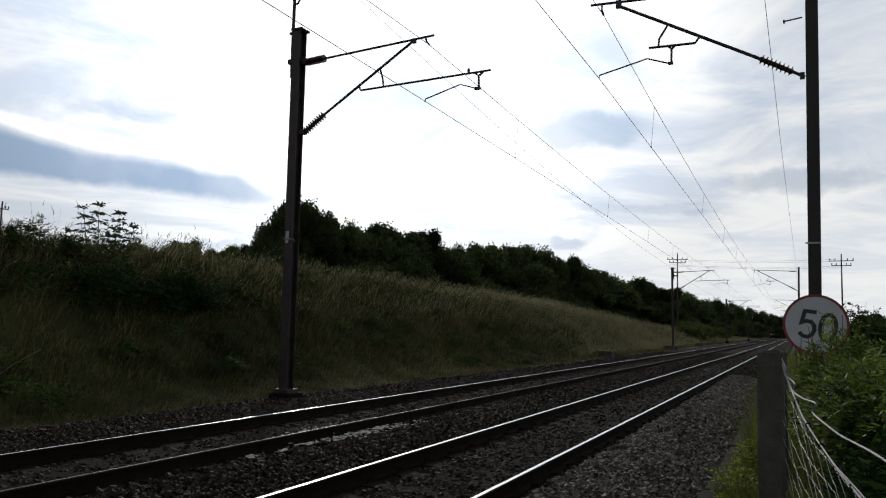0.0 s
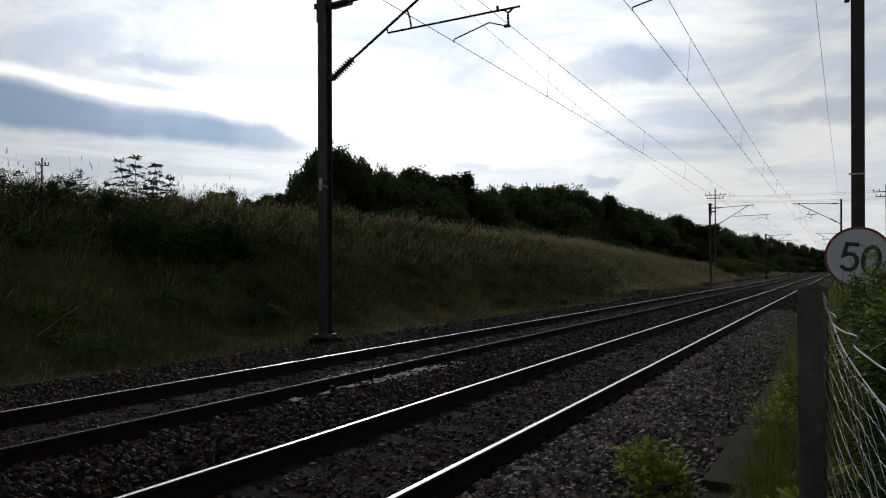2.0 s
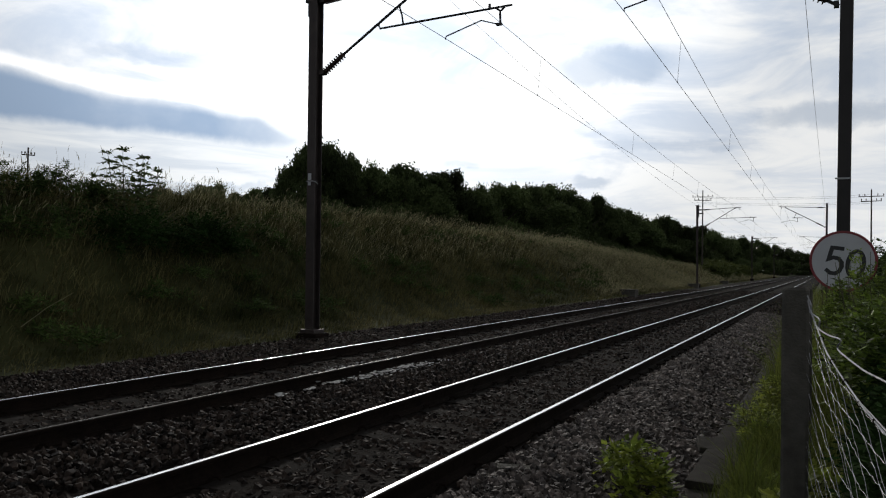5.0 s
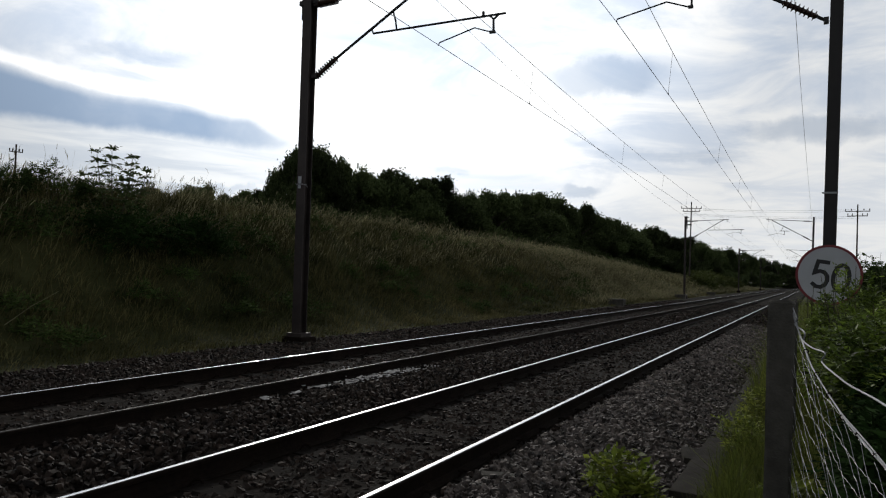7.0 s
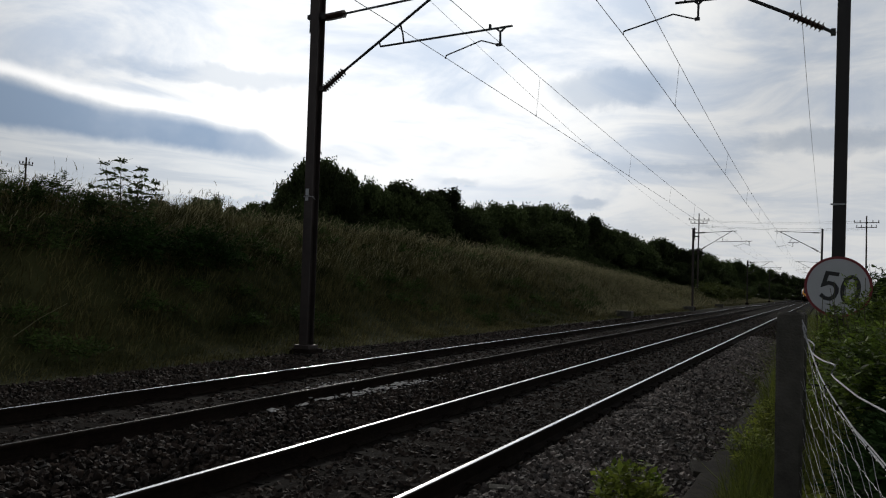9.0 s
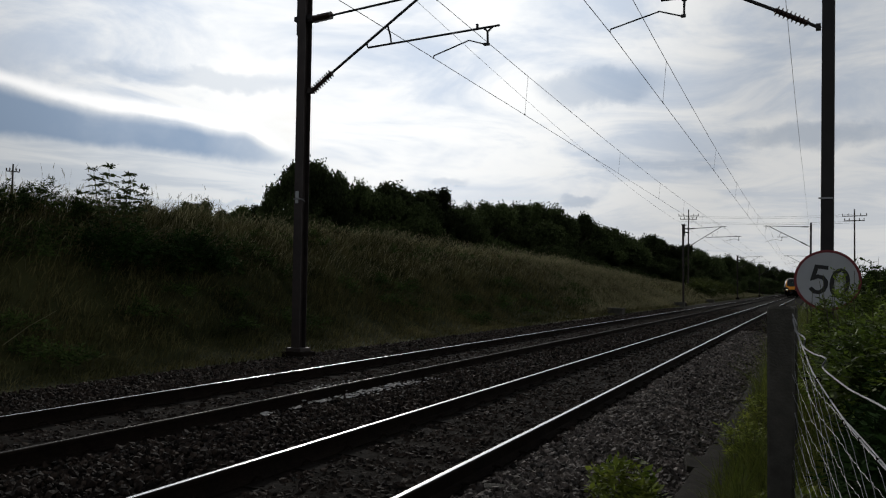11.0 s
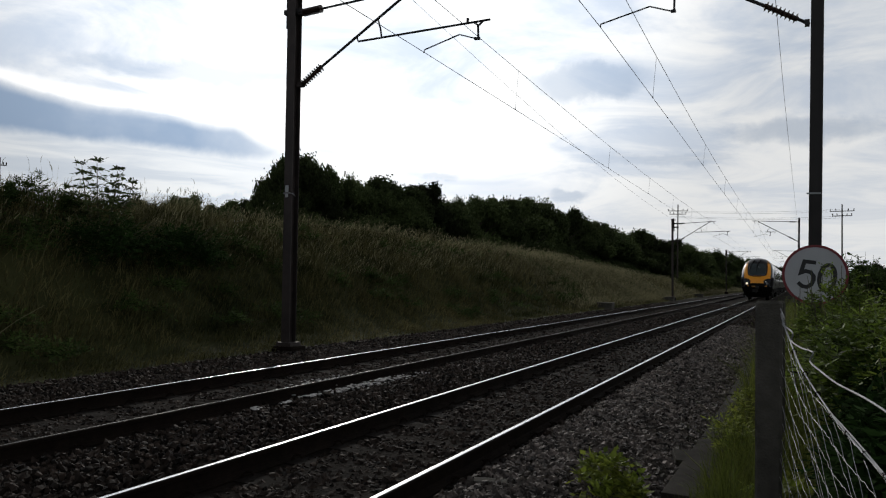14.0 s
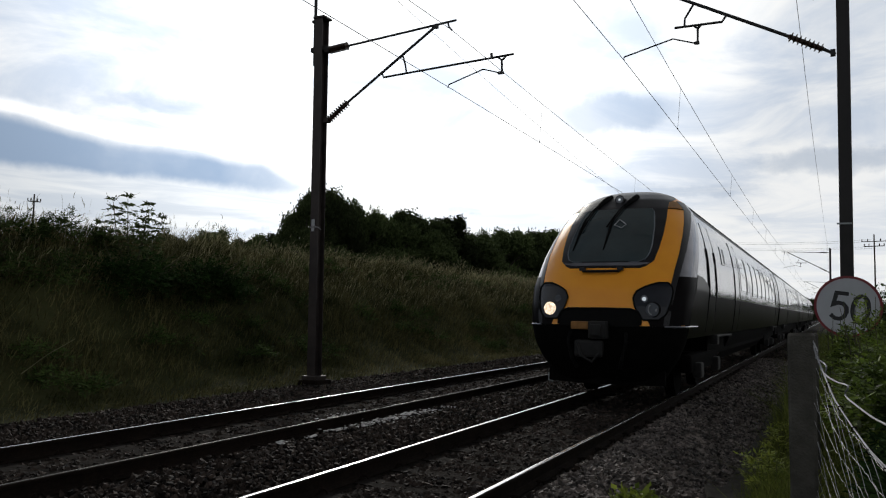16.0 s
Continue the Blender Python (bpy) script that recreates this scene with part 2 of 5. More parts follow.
M_BARK = material("bark", (0.045, 0.035, 0.028), 0.9, vary=0.3, scale=8, bump=0.5, bump_scale=30)
M_POLE = material("pole_wood", (0.05, 0.04, 0.034), 0.9, vary=0.3, scale=6)
M_YELLOW = material("train_yellow", (1.0, 0.37, 0.02), 0.4, vary=0.07, scale=3, coat=0.15)
M_CHARCOAL = material("train_charcoal", (0.013, 0.0125, 0.015), 0.38, vary=0.3, scale=5, bump=0.05, bump_scale=50, spec=0.3)
M_SCREEN = material("windscreen_glass", (0.028, 0.042, 0.046), 0.07, vary=0.25, scale=2, coat=0.3)
M_SILVER = material("train_silver", (0.20, 0.20, 0.225), 0.13, 0.55, vary=0.3, scale=2.2, bump=0.5, bump_scale=1.6, coat=0.2)
M_MAROON = material("train_maroon", (0.005, 0.004, 0.0045), 0.3, vary=0.2, scale=1.5, spec=0.03)
M_UNDER = material("underframe_black", (0.004, 0.0038, 0.0036), 0.9, vary=0.3, scale=6, spec=0.03)
M_RUBBER = material("black_rubber", (0.005, 0.005, 0.005), 0.8, vary=0.2, scale=20, spec=0.1)
M_ROOF = material("train_roof", (0.10, 0.10, 0.105), 0.55, vary=0.2, scale=2)
M_LAMP = glowing("lit_headlight", (1.0, 0.83, 0.62), 1.7, 0.65)
M_MARKER = glowing("lit_marker", (0.85, 0.92, 1.0), 0.5)
M_SEAL = material("glazing_seal", (0.10, 0.12, 0.14), 0.35, vary=0.2, scale=20)
M_POD = material("headlight_cover", (0.012, 0.014, 0.020), 0.2, vary=0.2, scale=6, spec=0.3)
# yellow darkened; on the pillar head it stands for shade as the panel turns
M_DULL_YELLOW = material("dull_yellow", (0.26, 0.12, 0.025), 0.6, vary=0.3, scale=12)
M_COUPLER = material("dusty_iron", (0.012, 0.0115, 0.011), 0.8, vary=0.4, scale=14, bump=0.2, bump_scale=60)
M_SIDE_GLASS = material("coach_glass", (0.02, 0.024, 0.028), 0.06, vary=0.2, scale=2, coat=0.8, spec=0.8)
M_LENS = material("lamp_lens", (0.10, 0.11, 0.13), 0.12, vary=0.2, scale=20, coat=0.6)
M_SHED = material("shed_panel", (0.35, 0.36, 0.38), 0.6, vary=0.15, scale=1.5)


# ---------- building helpers ----------
class Shape:
    """Gathers vertices and faces for one mesh."""

    def __init__(self):
        self.v, self.f = [], []

    def add(self, verts, faces):
        o = len(self.v)
        self.v += [tuple(p) for p in verts]
        self.f += [tuple(i + o for i in q) for q in faces]
        return self

    def box(self, x0, y0, z0, x1, y1, z1, bevel=0.0):
        b = min(bevel, (x1 - x0) / 3, (y1 - y0) / 3, (z1 - z0) / 3)
        if b <= 0:
            vs = [(x, y, z) for z in (z0, z1) for y in (y0, y1) for x in (x0, x1)]
            return self.add(vs, [(0, 2, 3, 1), (4, 5, 7, 6), (0, 1, 5, 4), (2, 6, 7, 3), (0, 4, 6, 2), (1, 3, 7, 5)])
        bm = bmesh.new()
        bmesh.ops.create_cube(bm, size=1.0)
        for v in bm.verts:
            v.co = Vector(((x0 + x1) / 2 + v.co.x * (x1 - x0), (y0 + y1) / 2 + v.co.y * (y1 - y0), (z0 + z1) / 2 + v.co.z * (z1 - z0)))
        bmesh.ops.bevel(bm, geom=bm.edges[:], offset=b, segments=2, affect="EDGES", profile=0.6)
        bm.verts.index_update()
        self.add([v.co for v in bm.verts], [[v.index for v in f.verts] for f in bm.faces])
        bm.free()
        return self

    def tube(self, pts, r, sides=6, closed_ends=True):
        """A round bar along pts; r is one radius or one for each point."""
        pts = [Vector(p) for p in pts]
        rs = r if isinstance(r, (list, tuple)) else [r] * len(pts)
        vs, fs, last = [], [], None
        for i, p in enumerate(pts):
            a = pts[max(i - 1, 0)]
            b = pts[min(i + 1, len(pts) - 1)]
            t = (b - a).normalized()
            side = t.cross(Vector((0, 0, 1)))
            if side.length < 1e-3:
                side = t.cross(Vector((0, 1, 0)))
            side.normalize()
            if last is not None and side.dot(last) < 0:
                side = -side
            last = side
            up = side.cross(t)
            for k in range(sides):
                q = k * math.tau / sides
                vs.append(p + (side * math.cos(q) + up * math.sin(q)) * rs[i])
        n = len(pts)
        for i in range(n - 1):
            for k in range(sides):
                k2 = (k + 1) % sides
                fs.append((i * sides + k, i * sides + k2, (i + 1) * sides + k2, (i + 1) * sides + k))
        if closed_ends:
            fs.append(tuple(range(sides))[::-1])
            fs.append(tuple((n - 1) * sides + k for k in range(sides)))
        return self.add(vs, fs)

    def sweep(self, outline, y0, y1):
        """An outline in x and z drawn out along y."""
        n = len(outline)
        vs = [(x, y, z) for y in (y0, y1) for x, z in outline]
        fs = [(k, (k + 1) % n, n + (k + 1) % n, n + k) for k in range(n)]
        fs += [tuple(range(n))[::-1], tuple(range(n, 2 * n))]
        return self.add(vs, fs)

    def disc(self, c, r, y0, y1, sides=40):
        """A flat drum whose axis is y."""
        vs = [(c[0] + r * math.cos(a), y, c[1] + r * math.sin(a)) for y in (y0, y1) for a in [k * math.tau / sides for k in range(sides)]]
        fs = [(k, (k + 1) % sides, sides + (k + 1) % sides, sides + k) for k in range(sides)]
        fs += [tuple(range(sides))[::-1], tuple(range(sides, 2 * sides))]
        return self.add(vs, fs)


def link_mesh(name, shape, mat, smooth=False):
    me = bpy.data.meshes.new(name)
    me.from_pydata(shape.v, [], shape.f)
    me.materials.append(mat)
    me.update()
    bm = bmesh.new()
    bm.from_mesh(me)
    if len(bm.faces) < 60000:
        bmesh.ops.recalc_face_normals(bm, faces=bm.faces)
        bm.to_mesh(me)
    bm.free()
    if smooth:
        me.polygons.foreach_set("use_smooth", [True] * len(me.polygons))
        me.set_sharp_from_angle(angle=radians(32))
    return new(name, me)


def part(name, shape, mat, parent=None, label="", smooth=False, at=None):
    ob = link_mesh(name, shape, mat, smooth)
    if at is not None:
        ob.matrix_basis = at
    if parent is not None:
        ob.parent = parent
    if label:
        ob["label"] = label
    return ob


def thing(name, label, category, at=None, group=""):
    ob = new(name)
    ob.empty_display_size = 0.2
    if at is not None:
        ob.matrix_basis = at
    return tagged(ob, label, category, group)


def array_mesh(name, verts, faces, mat):
    """A large mesh from arrays; all faces have the same number of corners."""
    me = bpy.data.meshes.new(name)
    n, k = faces.shape
    me.vertices.add(len(verts))
    me.vertices.foreach_set("co", np.ascontiguousarray(verts, dtype=np.float32).ravel())
    me.loops.add(n * k)
    me.loops.foreach_set("vertex_index", np.ascontiguousarray(faces, dtype=np.int32).ravel())
    me.polygons.add(n)
    me.polygons.foreach_set("loop_start", np.arange(0, n * k, k, dtype=np.int32))
    me.materials.append(mat)
    me.update(calc_edges=True)
    me.polygons.foreach_set("use_smooth", [False] * n)
    return new(name, me)


def join(parts):
    V, F, o = [], [], 0
    for v, f in parts:
        V.append(v), F.append(f + o)
        o += len(v)
    return np.concatenate(V), np.concatenate(F)


# ---------- the lie of the land ----------
XN, XF = -3.264, -6.658          # centres of the near and the far track
HALF = 0.7525


def smooth01(t):
    t = np.clip(t, 0, 1)
    return t * t * (3 - 2 * t)


def crest(y):
    return np.interp(y, [-60, 10, 45, 70, 102, 180, 300, 900], [2.9, 2.95, 2.85, 2.2, 1.45, 0.25, -0.1, -0.1])


def land(x, y):
    """Height of the ground."""
    x, y = np.asarray(x, float), np.asarray(y, float)
    lump = 0.10 * np.sin(x * 1.3 + y * 0.7) * np.sin(y * 0.45 - x * 0.3) + 0.06 * np.sin(y * 1.9 + x * 2.2)
    t = (-9.9 - x) / 6.3
    z = -0.14 + (crest(y) + 0.14) * smooth01(np.clip(t, 0, 1) * 0.93 + 0.0) / smooth01(0.93)
    z = np.where(x < -16.2, z + np.minimum((-16.2 - x), 60) * 0.012, z)
    z = z + lump * np.clip((-10.2 - x) / 1.5, 0, 1) * np.clip(1.5 - y / 120, 0.2, 1)
    right = np.where(x > -0.9, -0.22 + 0.02 * np.sin(y * 1.1) + np.clip((x - 1.0) * 0.02, 0, 0.6), -0.42)
    return np.where(x > -9.6, right, z)


def make_ground():
    xs = np.concatenate([[-900, -500, -300, -200, -140, -100, -75, -60, -48, -40, -34, -29, -25, -22], np.arange(-20, -9.6, 0.35), [-9.62, -9.3, -6, -3, -1.2, -0.92, -0.7, 0, 0.6, 1.5, 3, 5, 8, 12, 20, 35, 60, 100, 200, 400, 900]])
    ys = np.concatenate([[-300, -120, -60, -30, -15], np.arange(-8, 60, 0.7), np.arange(60, 200, 4), [210, 240, 280, 330, 400, 500, 700, 1000, 1600, 2500]])
    X, Y = np.meshgrid(xs, ys)
    Z = land(X, Y)
    v = np.stack([X.ravel(), Y.ravel(), Z.ravel()], 1)
    nx, ny = len(xs), len(ys)
    i = (np.arange(ny - 1)[:, None] * nx + np.arange(nx - 1)[None]).ravel()
    ob = array_mesh("ground", v, np.stack([i, i + 1, i + nx + 1, i + nx], 1), M_SOIL)
    tagged(ob, "rough grassy ground rising in a long railway bank", "ground", kind="structure")
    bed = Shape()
    # flat sheet; its dark colour holds the shade between the stones
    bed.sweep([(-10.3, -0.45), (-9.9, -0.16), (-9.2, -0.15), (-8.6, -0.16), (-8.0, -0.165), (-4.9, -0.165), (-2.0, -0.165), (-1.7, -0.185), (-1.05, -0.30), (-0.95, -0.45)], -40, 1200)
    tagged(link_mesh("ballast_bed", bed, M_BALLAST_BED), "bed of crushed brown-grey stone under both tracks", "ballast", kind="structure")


make_ground()


# ---------- track ----------
def rail_outline(cx):
    half = [(0.075, -0.159), (0.075, -0.148), (0.03, -0.134), (0.009, -0.12), (0.009, -0.045), (0.034, -0.034), (0.036, -0.012), (0.030, -0.0035)]
    return [(cx + x, z) for x, z in half] + [(cx - x, z) for x, z in half[::-1]]


def head_outline(cx, w):
    half = [(w, -0.0030), (w * 0.9, -0.0012), (w * 0.5, 0.0)]
    return [(cx + x, z) for x, z in half] + [(cx - x, z) for x, z in half[::-1]]


def make_track(cx, head_mats, widths, label):
    tr = thing("railway_track", label, "railway track", group="tracks")
    for s, mat, w in zip((-1, 1), head_mats, widths):
        rail = part("rail", Shape().sweep(rail_outline(cx + s * HALF), -30, 1200), M_RUST, tr)
        part("rail_head", Shape().sweep(head_outline(cx + s * HALF, w), -30, 1200), mat, rail, "bright worn running surface")
    sl = Shape()
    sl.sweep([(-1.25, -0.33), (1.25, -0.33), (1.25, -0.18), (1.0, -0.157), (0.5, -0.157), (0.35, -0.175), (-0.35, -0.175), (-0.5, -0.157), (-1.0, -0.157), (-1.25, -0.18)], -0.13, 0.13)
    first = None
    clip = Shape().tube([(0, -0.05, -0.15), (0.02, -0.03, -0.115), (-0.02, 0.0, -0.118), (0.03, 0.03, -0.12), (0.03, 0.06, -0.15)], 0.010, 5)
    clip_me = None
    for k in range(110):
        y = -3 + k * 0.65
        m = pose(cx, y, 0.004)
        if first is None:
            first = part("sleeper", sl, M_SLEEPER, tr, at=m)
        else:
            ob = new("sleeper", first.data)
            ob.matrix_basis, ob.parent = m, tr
        if 8 <= k < 44:
            for sd in (-1, 1):
                for e in (-1, 1):
                    m = pose(cx + sd * HALF + e * 0.085, y, 0.004, 0, 0, 0 if e > 0 else 180)
                    if clip_me is None:
                        clip_me = part("rail_clip", clip, M_RUST, tr, at=m).data
                    else:
                        c = new("rail_clip", clip_me)
                        c.matrix_basis, c.parent = m, tr
    return tr


make_track(XN, (M_RAIL_HEAD, M_RAIL_HEAD), (0.020, 0.020), "straight railway track with bright steel rails on concrete sleepers")
make_track(XF, (M_RAIL_HEAD, M_RAIL_WORN), (0.014, 0.007), "straight railway track with one dull and one bright rail")


def make_ballast():
    rng = np.random.default_rng(4)
    # rough stone shapes: octahedra with cut, shifted corners
    protos = []
    for k in range(12):
        base = np.array([[1, 0, 0], [0, 1, 0], [-1, 0, 0], [0, -1, 0], [0.15, 0.1, 1], [0, 0, -1]], float)
        mid = np.array([[0.7, 0.7, 0.35], [-0.7, 0.7, 0.3], [-0.7, -0.7, 0.35], [0.7, -0.7, 0.25]], float)
        p = np.concatenate([base, mid]) * rng.uniform(0.62, 1.15, (10, 3))
        protos.append(p)
    tri = np.array([[0, 6, 4], [6, 1, 4], [1, 7, 4], [7, 2, 4], [2, 8, 4], [8, 3, 4], [3, 9, 4], [9, 0, 4], [0, 5, 6], [6, 5, 1], [1, 5, 7], [7, 5, 2], [2, 5, 8], [8, 5, 3], [3, 5, 9], [9, 5, 0]])
    protos = np.array(protos)

    def scatter(n, x0, x1, y0, y1, size, sink):
        x, y = rng.uniform(x0, x1, n), rng.uniform(y0, y1, n)
        z = np.interp(x, [-9.9, -9.2, -8.6, -8.0, -2.0, -1.7, -1.05, -0.9], [-0.15, -0.15, -0.16, -0.165, -0.165, -0.185, -0.30, -0.32])
        # heaped a little between the tracks and at the shoulder, swept low inside the rails
        heap = 0.05 * np.exp(-((x + 4.96) / 0.7) ** 2) + 0.03 * np.exp(-((x + 1.9) / 0.5) ** 2)
        for c in (XN, XF):
            for s in (-1, 1):
                # bare strip left on each rail's +x side to suggest its shadow
                keep = (x - (c + s * HALF) > 0.17) | (x - (c + s * HALF) < -0.10)
                x, y, z, heap = x[keep], y[keep], z[keep], heap[keep]
            inside = np.abs(x - c) < 1.25
            z = np.where(np.abs(x - c) < HALF, z - 0.03, z)
            on_sleeper = inside & (np.abs((y + 3 + 0.325) % 0.65 - 0.325) < 0.13)
            keep = ~on_sleeper | (rng.random(len(x)) < 0.34)
            x, y, z, heap = x[keep], y[keep], z[keep], heap[keep]
        n = len(x)
        s = size * rng.uniform(0.55, 1.25, n)
        p = protos[rng.integers(0, len(protos), n)] * s[:, None, None] * rng.uniform(0.7, 1.2, (n, 1, 3))
        q = rng.normal(size=(n, 4))
        q /= np.linalg.norm(q, axis=1, keepdims=True)
        w, a, b, c = q.T
        R = np.stack([1 - 2 * (b * b + c * c), 2 * (a * b - w * c), 2 * (a * c + w * b), 2 * (a * b + w * c), 1 - 2 * (a * a + c * c), 2 * (b * c - w * a), 2 * (a * c - w * b), 2 * (b * c + w * a), 1 - 2 * (a * a + b * b)], 1).reshape(n, 3, 3)
        p = np.einsum("nij,nkj->nki", R, p)
        p += np.stack([x, y, z + heap + sink * s + rng.uniform(0, 0.02, n)], 1)[:, None]
        return p.reshape(-1, 3), (tri[None] + np.arange(n)[:, None, None] * 10).reshape(-1, 3)

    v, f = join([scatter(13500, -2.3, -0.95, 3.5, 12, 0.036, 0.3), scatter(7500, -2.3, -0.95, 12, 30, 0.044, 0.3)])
    tagged(array_mesh("shoulder_stones", v, f, M_STONE_SHOULDER), "lighter grey-brown ballast stones beside the near track", "ballast", kind="stuff")
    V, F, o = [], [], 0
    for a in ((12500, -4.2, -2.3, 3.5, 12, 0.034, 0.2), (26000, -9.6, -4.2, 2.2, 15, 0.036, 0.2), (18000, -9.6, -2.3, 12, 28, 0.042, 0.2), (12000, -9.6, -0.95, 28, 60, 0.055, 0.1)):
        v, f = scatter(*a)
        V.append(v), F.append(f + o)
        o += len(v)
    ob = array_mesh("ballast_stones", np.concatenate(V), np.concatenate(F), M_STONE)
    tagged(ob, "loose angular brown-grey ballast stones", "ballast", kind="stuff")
    # pale spill beside and inside the far track
    V, F, o = [], [], 0
    for n, cx, cy, sx, sy in ((14, -5.60, 7.0, 0.04, 0.06), (12, -5.58, 7.55, 0.03, 0.06), (26, -5.64, 8.1, 0.05, 0.10), (22, -5.56, 8.7, 0.06, 0.12), (34, -5.62, 9.35, 0.06, 0.12), (20, -5.60, 10.0, 0.06, 0.10), (50, -6.2, 8.8, 0.12, 0.3), (60, -6.3, 9.6, 0.12, 0.25), (90, -5.52, 9.3, 0.10, 0.5), (70, -5.50, 10.4, 0.10, 0.35), (60, -6.25, 9.2, 0.16, 0.4)):
        x, y = rng.normal(cx, sx, n), rng.normal(cy, sy, n)
        s = rng.uniform(0.010, 0.034, n) * (0.6 if n > 55 else 1.0)
        p = protos[rng.integers(0, 12, n)] * s[:, None, None] * np.array([1.3, 1.3, 0.5])
        p = p + np.stack([x, y, -0.105 + 0.03 * np.exp(-((x + 4.96) / 0.7) ** 2) + 0 * x], 1)[:, None]
        V.append(p.reshape(-1, 3)), F.append((tri[None] + np.arange(n)[:, None, None] * 10).reshape(-1, 3) + o)
        o += n * 10
    ob = array_mesh("pale_stone_spill", np.concatenate(V), np.concatenate(F), M_PALE_STONE)
    tagged(ob, "spilt pale stone chips beside the far track", "stones", kind="stuff")


make_ballast()


# ---------- overhead line ----------
def insulator(a, b, r=0.07, ribs=9):
    """A ribbed porcelain rod from a to b."""
    a, b = Vector(a), Vector(b)
    pts, rs = [], []
    for i in range(ribs):
        for f, q in ((0.0, 0.45), (0.30, 0.5), (0.5, 1.0), (0.7, 0.5)):
            pts.append(a.lerp(b, (i + f) / ribs))
            rs.append(r * q)
    pts.append(b)
    rs.append(r * 0.45)
    return Shape().tube(pts, rs, 8)


def h_section(w, dpt, t=0.016):
    h, d = w / 2, dpt / 2
    return [(-h, -d), (h, -d), (h, -d + t), (t / 2, -d + t), (t / 2, d - t), (h, d - t), (h, d), (-h, d), (-h, d - t), (-t / 2, d - t), (-t / 2, -d + t), (-h, -d + t)]


def column(outline, z0, z1, x=0.0, y=0.0, lean=0.0):
    n = len(outline)
    vs = [(x + a + lean * (z - z0), y + b, z) for z in (z0, z1) for a, b in outline]
    fs = [(k, (k + 1) % n, n + (k + 1) % n, n + k) for k in range(n)] + [tuple(range(n))[::-1], tuple(range(n, 2 * n))]
    return Shape().add(vs, fs)


def left_mast(y, top, base, drop, near):
    """Mast on the bank side with its cantilever over the far track; drop lowers the cantilever."""
    x = -9.55
    ob = thing("overhead_line_mast", "rust-brown steel overhead line mast with a bracket arm" if near else "dark steel overhead line mast with bracket arm, far along the line", "mast", pose(x, y, 0), "overhead line masts")
    xo = 0.0 if near else -0.32
    part("post", column([(xo + a, b) for a, b in h_section(*((0.20, 0.235) if near else (0.16, 0.16)))], base + 0.02, top, lean=-0.010), M_MAST, ob)
    foot = Shape().box(xo - 0.26, -0.26, base - 0.45, xo + 0.26, 0.26, base - 0.04, 0.04)
    part("concrete_base", foot, M_RUST, ob)
    part("base_plate", Shape().box(xo - 0.18, -0.18, base - 0.045, xo + 0.18, 0.18, base + 0.03, 0.008), M_MAST, ob)
    part("mast_cap", Shape().box(xo - 0.20, -0.15, top - 0.01, xo + 0.08, 0.15, top + 0.03, 0.005), M_MAST, ob)
    d = -drop

    def P(px, pz):
        return (px - x, 0.0, pz + d)

    part("earth_wire_pole", Shape().tube([(-0.24, 0, top - 1.0), (-0.27, 0, top + (2.2 if near else 0.1))], 0.035, 8), M_MAST_DARK, ob)
    part("pole_clamp", Shape().box(-0.30, -0.08, top - 0.72, 0.13, 0.16, top - 0.62, 0.01), M_MAST_DARK, ob)
    part("pole_clamp", Shape().box(-0.30, -0.07, top - 0.06, -0.1, 0.1, top - 0.01, 0.01), M_MAST_DARK, ob)
    if near:
        part("wire_bracket", Shape().tube([(-0.25, 0, top + 0.62), (-0.16, 0, top + 0.64), (-0.1, 0, top + 0.75), (0.05, 0, top + 0.9)], 0.022, 6), M_MAST_DARK, ob)
    part("top_tube", Shape().tube([P(-8.95, 6.955), P(-6.40, 7.10)], 0.024, 8), M_TUBE, ob)
    part("insulator", insulator(P(-9.40, 6.93), P(-8.93, 6.958), 0.088), M_PORCELAIN, ob)
    part("strut_tube", Shape().tube([P(-8.92, 5.73), P(-6.85, 7.05)], 0.027, 8), M_TUBE, ob)
    part("insulator", insulator(P(-9.36, 5.42), P(-8.90, 5.745), 0.092), M_PORCELAIN, ob)
    part("mast_bracket", Shape().box(xo + 0.06, -0.06, 5.36 + d, 0.20, 0.06, 5.46 + d, 0.01), M_MAST, ob)
    part("mast_bracket", Shape().box(xo + 0.04, -0.06, 6.88 + d, 0.16, 0.06, 6.98 + d, 0.01), M_MAST, ob)
    part("registration_tube", Shape().tube([P(-8.07, 6.24), P(-8.04, 6.165), P(-5.19, 6.25)], 0.022, 8), M_TUBE, ob)
    part("brace", Shape().tube([P(-7.59, 6.55), P(-7.53, 6.36), P(-7.50, 6.18)], 0.018, 6), M_TUBE, ob)
    part("drop_bracket", Shape().tube([P(-5.52, 6.24), P(-5.43, 6.17), P(-5.42, 5.92)], 0.022, 6).tube([P(-5.32, 6.25), P(-5.41, 6.17)], 0.02, 6).box(-5.50 - x, -0.03, 5.90 + d, -5.39 - x, 0.03, 5.945 + d), M_TUBE, ob)
    part("steady_arm", Shape().tube([P(-5.47, 5.925), P(-5.81, 6.04), P(-6.54, 5.83), P(-6.56, 5.77)], 0.013, 6), M_TUBE, ob)
    part("messenger_clamp", Shape().tube([P(-6.58, 7.09), P(-6.56, 6.99), P(-6.49, 6.91)], 0.02, 6), M_TUBE, ob)
    part("tube_clip", Shape().box(-6.87 - x, -0.03, 7.0 + d, -6.80 - x, 0.03, 7.09 + d), M_TUBE, ob)
    part("tube_clip", Shape().box(-5.66 - x, -0.02, 6.22 + d, -5.62 - x, 0.02, 6.33 + d), M_TUBE, ob)
